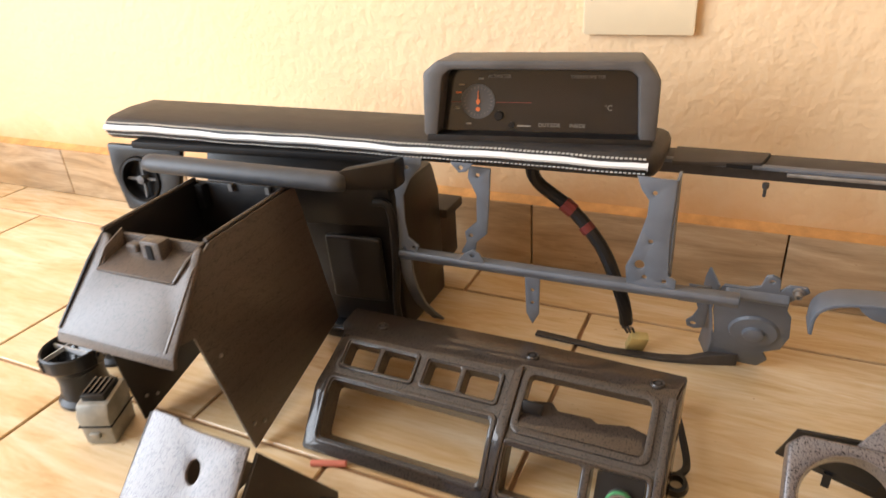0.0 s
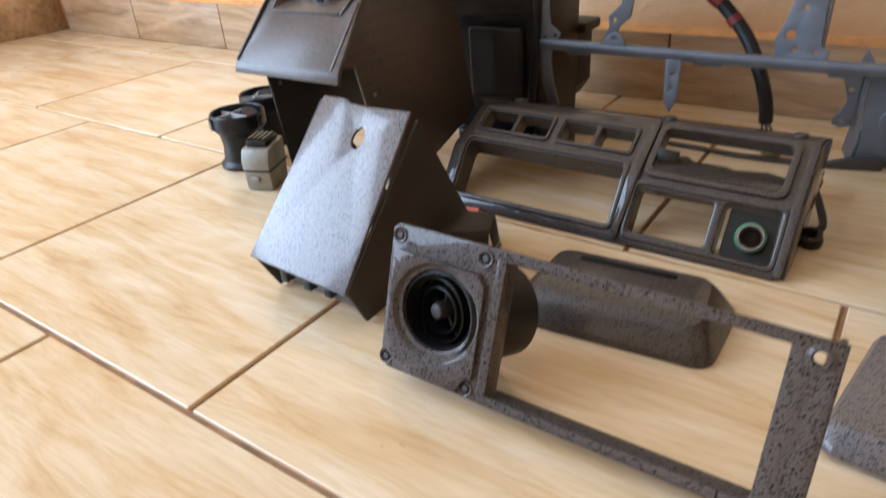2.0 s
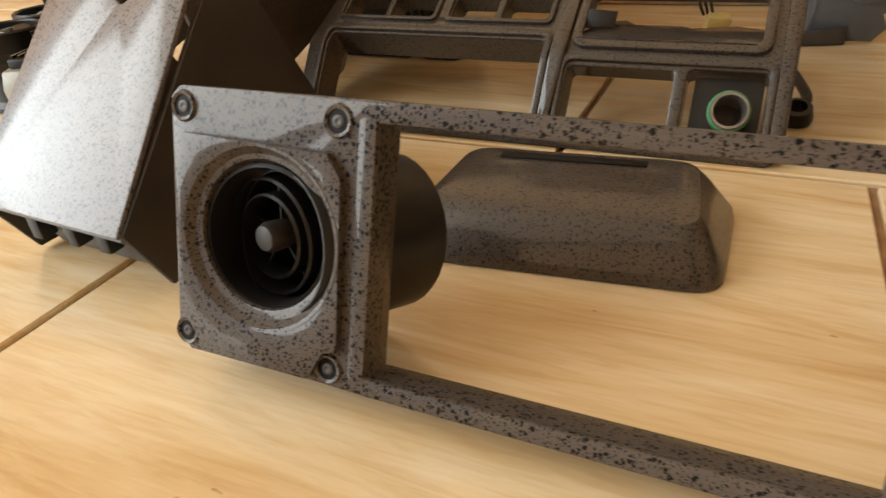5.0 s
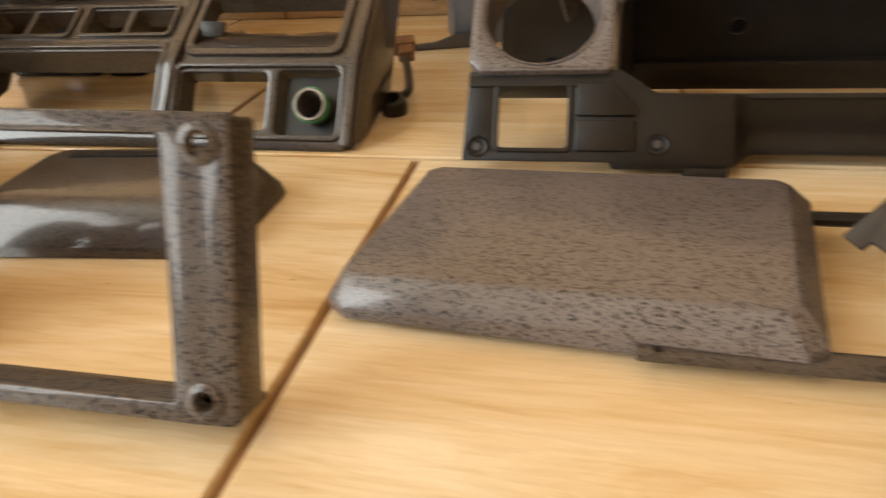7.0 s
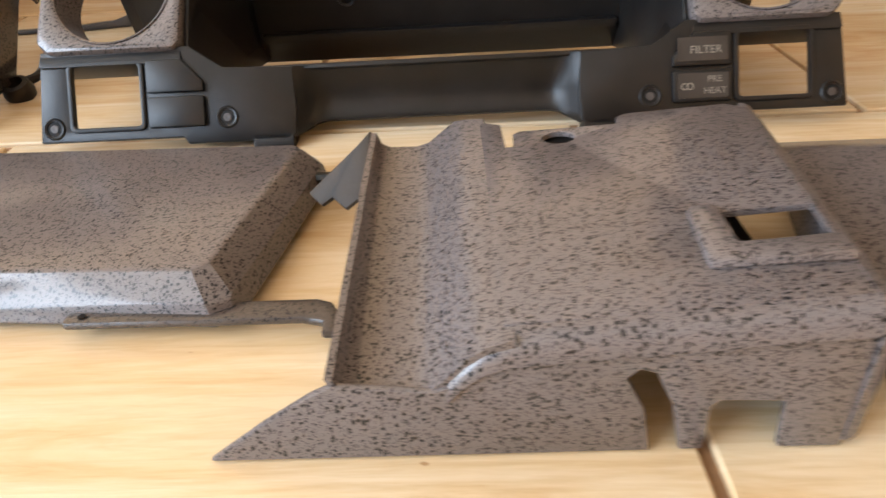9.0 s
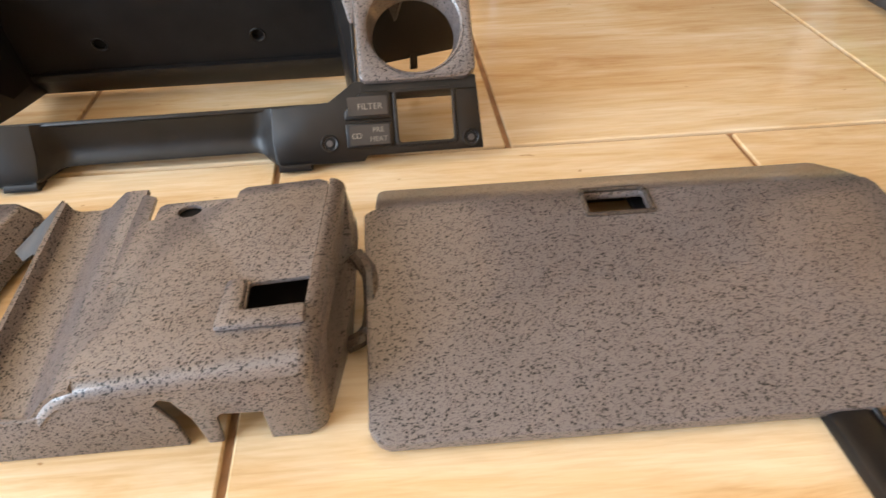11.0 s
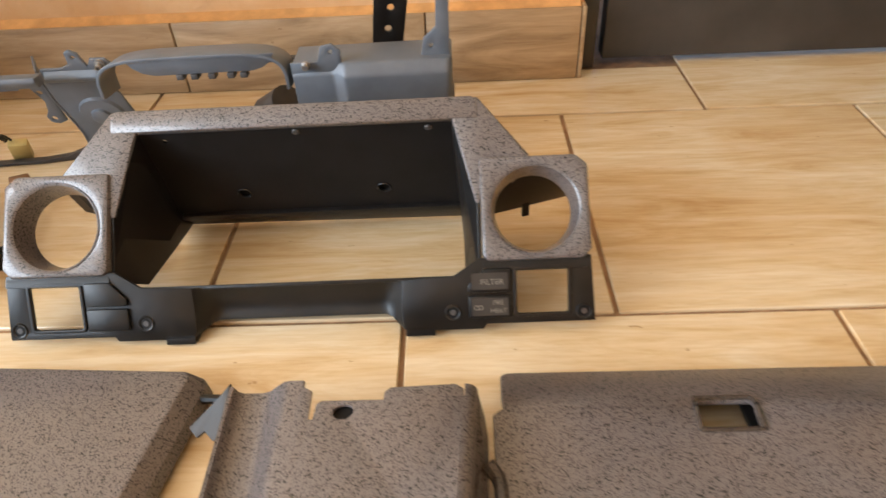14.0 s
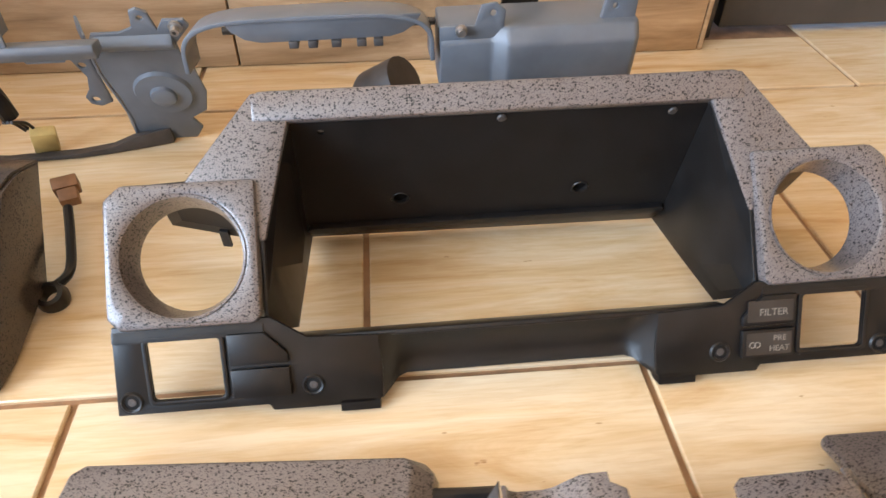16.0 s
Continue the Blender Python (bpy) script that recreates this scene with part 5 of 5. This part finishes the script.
for flip in (False, True):
    part("fascia_end", plate(mir([(0.0, 0.009), (0.110, 0.009), (0.113, 0.004), (0.190, 0.004), (0.1955, 0.008), (0.1965, 0.030), (0.1945, 0.058), (0.142, 0.060), (0.117, 0.077), (0.004, 0.077)], flip),
                             [mir(rrect(0.0275, 0.0190, 0.079, 0.0650, 0.003), flip)], 0.004, LM, 0.0012), BLACK, cl)
    part("window_rim", plate(mir(rrect(0.0240, 0.0155, 0.0825, 0.0685, 0.005), flip), [mir(rrect(0.0275, 0.0190, 0.079, 0.0650, 0.003), flip)], 0.003, LM @ Matrix.Translation((0, 0, 0.0018)), 0.0008), BLACK, cl)
    part("switch_blank", plate(mir([(0.085, 0.0165), (0.128, 0.0165), (0.128, 0.0395), (0.085, 0.0395)], flip), (), 0.004, LM @ Matrix.Translation((0, 0, 0.0038)), 0.0015), BLACK, cl)
    part("switch_blank", plate(mir([(0.085, 0.0425), (0.128, 0.0425), (0.128, 0.050), (0.112, 0.067), (0.085, 0.067)], flip), (), 0.004, LM @ Matrix.Translation((0, 0, 0.0038)), 0.0015), BLACK, cl)
    for u, v in ((0.0115, 0.0195), (0.144, 0.0225)):
        screw_hole(cl, LM, W - u if flip else u, v, 0.0085, material=BLACK)
    boxo = mir([(0.012, 0.091), (0.107, 0.091), (0.112, 0.096), (0.112, 0.1965), (0.015, 0.1965), (0.003, 0.186), (0.003, 0.100)], flip)
    c0 = W - 0.0575 if flip else 0.0575
    vb = part("vent_block", plate(boxo, [circle(c0, 0.142, 0.0450, 40)], 0.030, CM @ Matrix.Translation((0, 0, 0.008)), 0.004), FLECK, cl)
    part("vent_cone", ringed([(0.0395, -0.022), (0.0400, -0.012), (0.0440, 0.007), (0.0460, 0.0082), (0.0460, 0.002), (0.0435, -0.016), (0.0425, -0.022)], CM @ Matrix.Translation((c0, 0.142, 0)), 44), FLECK, vb)
    part("block_seam", plate(mir(rrect(0.004, 0.082, 0.112, 0.093, 0.002), flip), (), 0.02, CM @ Matrix.Translation((0, 0, 0.002)), 0.001), BLACK, vb)
    fx = (lambda x: -0.211 - x) if flip is False else (lambda x: x)
    part("flank_wall", slab([(fx(0.088), 0.136, 0.032), (fx(0.192), 0.170, 0.034), (fx(0.182), 0.128, 0.108), (fx(0.080), 0.122, 0.118)], 0.003, 0.0006), BLACK, cl)
    part("vent_lug", slab([(fx(0.137), 0.150, 0.020), (fx(0.145), 0.152, 0.020), (fx(0.145), 0.150, 0.040), (fx(0.137), 0.148, 0.040)], 0.003), BLACK, cl)
    part("hood_side", plate(mir([(0.057, 0.192), (0.106, 0.192), (0.112, 0.150), (0.117, 0.150), (0.1375, 0.2385), (0.143, 0.2615), (0.111, 0.2615)], flip), (), 0.010, CM @ Matrix.Translation((0, 0, 0.003)), 0.003), FLECK, cl)
    inx = W - 0.114 if flip else 0.114
    iny = W - 0.1370 if flip else 0.1370
    x_in = -0.4075 + (W - 0.129 if flip else 0.129)
    part("inner_side", slab([CM @ Vector((iny, 0.2390, 0.0)), CM @ Vector((inx, 0.150, 0.002)), CM @ Vector((inx, 0.084, -0.002)), (x_in, 0.034, 0.030), (x_in, 0.110, 0.016), (x_in, 0.177, 0.005), (x_in, 0.160, 0.032)], 0.003, 0.0005), BLACK, cl)
    part("hood_flank", slab([CM @ Vector((W - 0.058 if flip else 0.058, 0.193, 0.0)), CM @ Vector((W - 0.112 if flip else 0.112, 0.2605, 0.0)), CM @ Vector((W - 0.122 if flip else 0.122, 0.240, -0.075)), CM @ Vector((W - 0.072 if flip else 0.072, 0.185, -0.075))], 0.004, 0.001), FLECK, cl)
part("hood_front", plate([(0.111, 0.2385), (W - 0.111, 0.2385), (W - 0.111, 0.257), (W - 0.116, 0.2625), (0.116, 0.2625), (0.111, 0.257)], (), 0.012, CM @ Matrix.Translation((0, 0, 0.0045)), 0.003), FLECK, cl)
part("hood_top", slab([CM @ Vector((0.114, 0.2605, 0.0)), CM @ Vector((W - 0.114, 0.2605, 0.0)), CM @ Vector((W - 0.124, 0.240, -0.080)), CM @ Vector((0.124, 0.240, -0.080))], 0.004, 0.001), FLECK, cl)
HM = axes((-0.275, 0.156, 0.030), (1, 0.008, 0.006), (0, -0.040, 0.142))
bkp = part("hood_back", plate([(-0.006, -0.003), (0.344, -0.003), (0.344, 0.146), (-0.006, 0.146)], [circle(0.0855, 0.0395, 0.0065, 20), circle(0.250, 0.0405, 0.0065, 20), circle(0.026, 0.130, 0.003, 12)], 0.003, HM), BLACK_MATT, cl)
for u in (0.0855, 0.250):
    part("back_boss", turned([(0.011, -0.022), (0.011, -0.0046), (0.001, -0.0045)], HM @ Matrix.Translation((u, 0.040, 0)), 20), BLACK_MATT, bkp)
part("back_sill", slab([(-0.279, 0.157, 0.030), (0.067, 0.158, 0.032), (0.072, 0.176, 0.006), (-0.290, 0.180, 0.003)], 0.004, 0.001), BLACK, bkp)
part("back_ledge", plate(rrect(0.0, 0.0, 0.338, 0.008, 0.002), (), 0.008, HM @ Matrix.Translation((0, 0, 0.006)), 0.001), BLACK, bkp)
for u in (0.0855, 0.250):
    part("hole_rim", ringed([(0.0065, 0.0), (0.008, 0.0008), (0.0085, 0.0), (0.0065, -0.002)], HM @ Matrix.Translation((u, 0.040, 0.0003)), 20), BLACK, bkp)
for u, v in ((0.1676, 0.136), (0.307, 0.134)):
    part("screw", turned([(0.004, 0), (0.003, 0.0012), (0.001, 0.0014)], HM @ Matrix.Translation((u, v, 0.0003)), 12), DARK_STEEL, bkp)
dip = []
for k in range(33):
    a = k / 32
    e = min(1.0, a / 0.09, (1 - a) / 0.09)
    h = math.sin(0.5 * math.pi * e) ** 1.4
    u = 0.1945 + a * (W - 0.389)
    dip.append([LM @ Vector((u, 0.006 + 0.013 * h, -0.002 - 0.016 * h)), LM @ Vector((u, 0.012 + 0.012 * h, -0.0005 - 0.021 * h)), LM @ Vector((u, 0.030 + 0.006 * h, -0.0003 - 0.020 * h)), LM @ Vector((u, 0.046 + 0.002 * h, -0.0003 - 0.013 * h)), LM @ Vector((u, 0.058, -0.0003 - 0.002 * h)),
                LM @ Vector((u, 0.058, -0.005 - 0.002 * h)), LM @ Vector((u, 0.034, -0.005 - 0.024 * h)), LM @ Vector((u, 0.006 + 0.013 * h, -0.006 - 0.020 * h))])
part("fascia_dip", loft(dip, 0), BLACK, cl, "", 60)
part("fascia_sill", slab([LM @ Vector((0.138, 0.058, -0.002)), LM @ Vector((W - 0.138, 0.058, -0.002)), (0.066, 0.026, 0.034), (-0.278, 0.026, 0.030)], 0.004, 0.001), BLACK, cl)
for x in (0.163, W - 0.193):
    part("foot_tab", plate(rrect(x, -0.001, x + 0.030, 0.008, 0.001), (), 0.02, LM @ Matrix.Translation((0, 0, 0.0)), 0.001), BLACK, cl)
TXT = LM @ Matrix.Translation((0, 0, 0.0042))
part("warning_lens", plate(rrect(W - 0.1245, 0.046, W - 0.088, 0.063, 0.001), (), 0.001, TXT @ Matrix.Translation((0, 0, 0.0001))), BROWN, cl)
part("warning_lens", plate(rrect(W - 0.1245, 0.019, W - 0.088, 0.037, 0.001), (), 0.001, TXT @ Matrix.Translation((0, 0, 0.0001))), BROWN, cl)
lettering("FILTER", 0.0080, TXT @ Matrix.Translation((W - 0.104, 0.0535, 0.0004)), PRINT, cl)
lettering("PRE", 0.0066, TXT @ Matrix.Translation((W - 0.098, 0.0322, 0.0004)), PRINT, cl)
lettering("HEAT", 0.0066, TXT @ Matrix.Translation((W - 0.098, 0.0238, 0.0004)), PRINT, cl)
part("heater_symbol", joined(*[plate(circle(W - 0.120 + 0.004 * k, 0.0275, 0.0026, 14), [circle(W - 0.120 + 0.004 * k, 0.0275, 0.0019, 14)], 0.0004, TXT @ Matrix.Translation((0, 0, 0.0006))) for k in (0, 1)]), PRINT, cl)


# loose plugs on leads by the bezel
ld = thing("switch_lead", (-0.45, 0.05, 0.0), "short black lead with brass-brown plug", "wire lead")
part("lead", tube([(-0.500, 0.118, 0.012), (-0.492, 0.135, 0.014), (-0.502, 0.175, 0.020), (-0.515, 0.215, 0.026)], 0.0045, 8), BLACK, ld)
part("plug", joined(box(-0.009, -0.012, -0.007, 0.009, 0.012, 0.007, 0.0015, pose(-0.520, 0.235, 0.029, 25, 0, 22)), box(-0.012, 0.002, -0.009, 0.012, 0.016, 0.009, 0.0015, pose(-0.520, 0.235, 0.029, 25, 0, 22))), COPPERY, ld)
part("boot", ringed([(0.008, 0.001), (0.013, 0.001), (0.014, 0.006), (0.012, 0.016), (0.008, 0.017)], pose(-0.500, 0.110, 0.001, 20, 0, 0), 18), BLACK, ld)

chalk = tagged(part("chalk_stick", turned([(0.0035, 0), (0.0042, 0.001), (0.0042, 0.044), (0.0034, 0.045)], axes((-0.917, -0.012, 0.0042), (0, 0, 1), (0.35, -1, 0)), 14), PINK), "short stick of pink chalk lying on the tiles", "chalk")

# large dark trim panel at the edge of the tiles
pn = thing("door_trim", (0.82, 0.15, 0.0), "dark grey door trim panel with pale lower edge and bright green top", "door trim")
part("panel", slab([(0.832, -0.5, 0.012), (0.829, 0.0, 0.012), (0.805, 0.40, 0.012), (0.875, 0.43, 0.16), (0.94, 0.40, 0.30), (0.945, -0.5, 0.30)], 0.012, 0.004), TRIMGREY, pn)
part("lower_edge", loft([[(0.789 + d, y, 0.001), (0.808 + d, y, 0.001), (0.806 + d, y, 0.014), (0.796 + d, y, 0.012)] for y, d in ((-0.5, 0.030), (0.0, 0.024), (0.13, 0.016), (0.25, 0.006))], 0.002), EDGEGREY, pn)
part("hinge_plate", slab([(0.793, 0.24, 0.008), (0.793, 0.36, 0.008), (0.828, 0.36, 0.075), (0.822, 0.25, 0.065)], 0.010, 0.004), DARK_STEEL, pn)
for y, z in ((0.275, 0.03), (0.31, 0.05)):
    part("screw", turned([(0.008, 0), (0.007, 0.003), (0.002, 0.004)], axes((0.787 + z * 0.5, y, z), (0, -1, 0), (0.45, 0, 1)), 16), STEEL, pn)
part("end_block", loft([[(0.775, 0.40, 0.004), (0.80, 0.382, 0.004), (0.84, 0.40, 0.004), (0.84, 0.44, 0.004), (0.785, 0.44, 0.004)], [(0.768, 0.40, 0.05), (0.80, 0.378, 0.05), (0.85, 0.40, 0.05), (0.85, 0.45, 0.05), (0.78, 0.45, 0.05)], [(0.775, 0.41, 0.18), (0.80, 0.392, 0.18), (0.84, 0.41, 0.18), (0.84, 0.45, 0.18), (0.785, 0.45, 0.18)]], 0.01, True, 3), EDGEGREY, pn, "dull grey rounded plastic block")
# two black boxes put the slots' inner shade on the solid block
part("block_slot_shade", joined(box(0.783, 0.3865, 0.045, 0.791, 0.392, 0.057), box(0.786, 0.390, 0.10, 0.793, 0.396, 0.112)), BLACK, pn)
part("top_trim", tube([(0.834, 0.40, 0.080), (0.8345, 0.337, 0.082), (0.8365, 0.279, 0.085), (0.841, 0.22, 0.094), (0.848, 0.08, 0.108), (0.853, -0.3, 0.118)], 0.004, 8), NEON, pn, "bright green edge line")


# floor tiles, each a piece of its own
tile_mesh = {}
for k in range(-8, 3):
    off = 0.225 if k % 2 == 0 else 0.0
    for j in range(-14, 6):
        x0, x1 = off + TL * j + GAP / 2, off + TL * (j + 1) - GAP / 2
        y0, y1 = TD * k + GAP / 2, TD * (k + 1) - GAP / 2
        y1 = min(y1, 1.2)
        if x1 > 2.39 or x0 < -5.9 or y0 < -3.25:
            continue
        me = tile_mesh.get(0)
        if me is None:
            bm = box(-(TL - GAP) / 2, -(TD - GAP) / 2, -0.008, (TL - GAP) / 2, (TD - GAP) / 2, 0.0, 0.0012, Matrix(), 1)
            me = bpy.data.meshes.new("floor_tile")
            bm.to_mesh(me)
            bm.free()
            me.materials.append(FLOOR)
            tile_mesh[0] = me
        if k == 1:
            bm = box(-(TL - GAP) / 2, -(TD - GAP) / 2, -0.008, (TL - GAP) / 2, -(TD - GAP) / 2 + (0.155 if x0 < 0.2 else 0.26), 0.0, 0.0012, Matrix(), 1)
            me = bpy.data.meshes.new("floor_tile")
            bm.to_mesh(me)
            bm.free()
            me.materials.append(FLOOR)
        elif k > 1:
            continue
        ob = new("floor_tile", me)
        ob.location = ((x0 + x1) / 2, TD * (k + 0.5), 0)
        ob.parent = floor
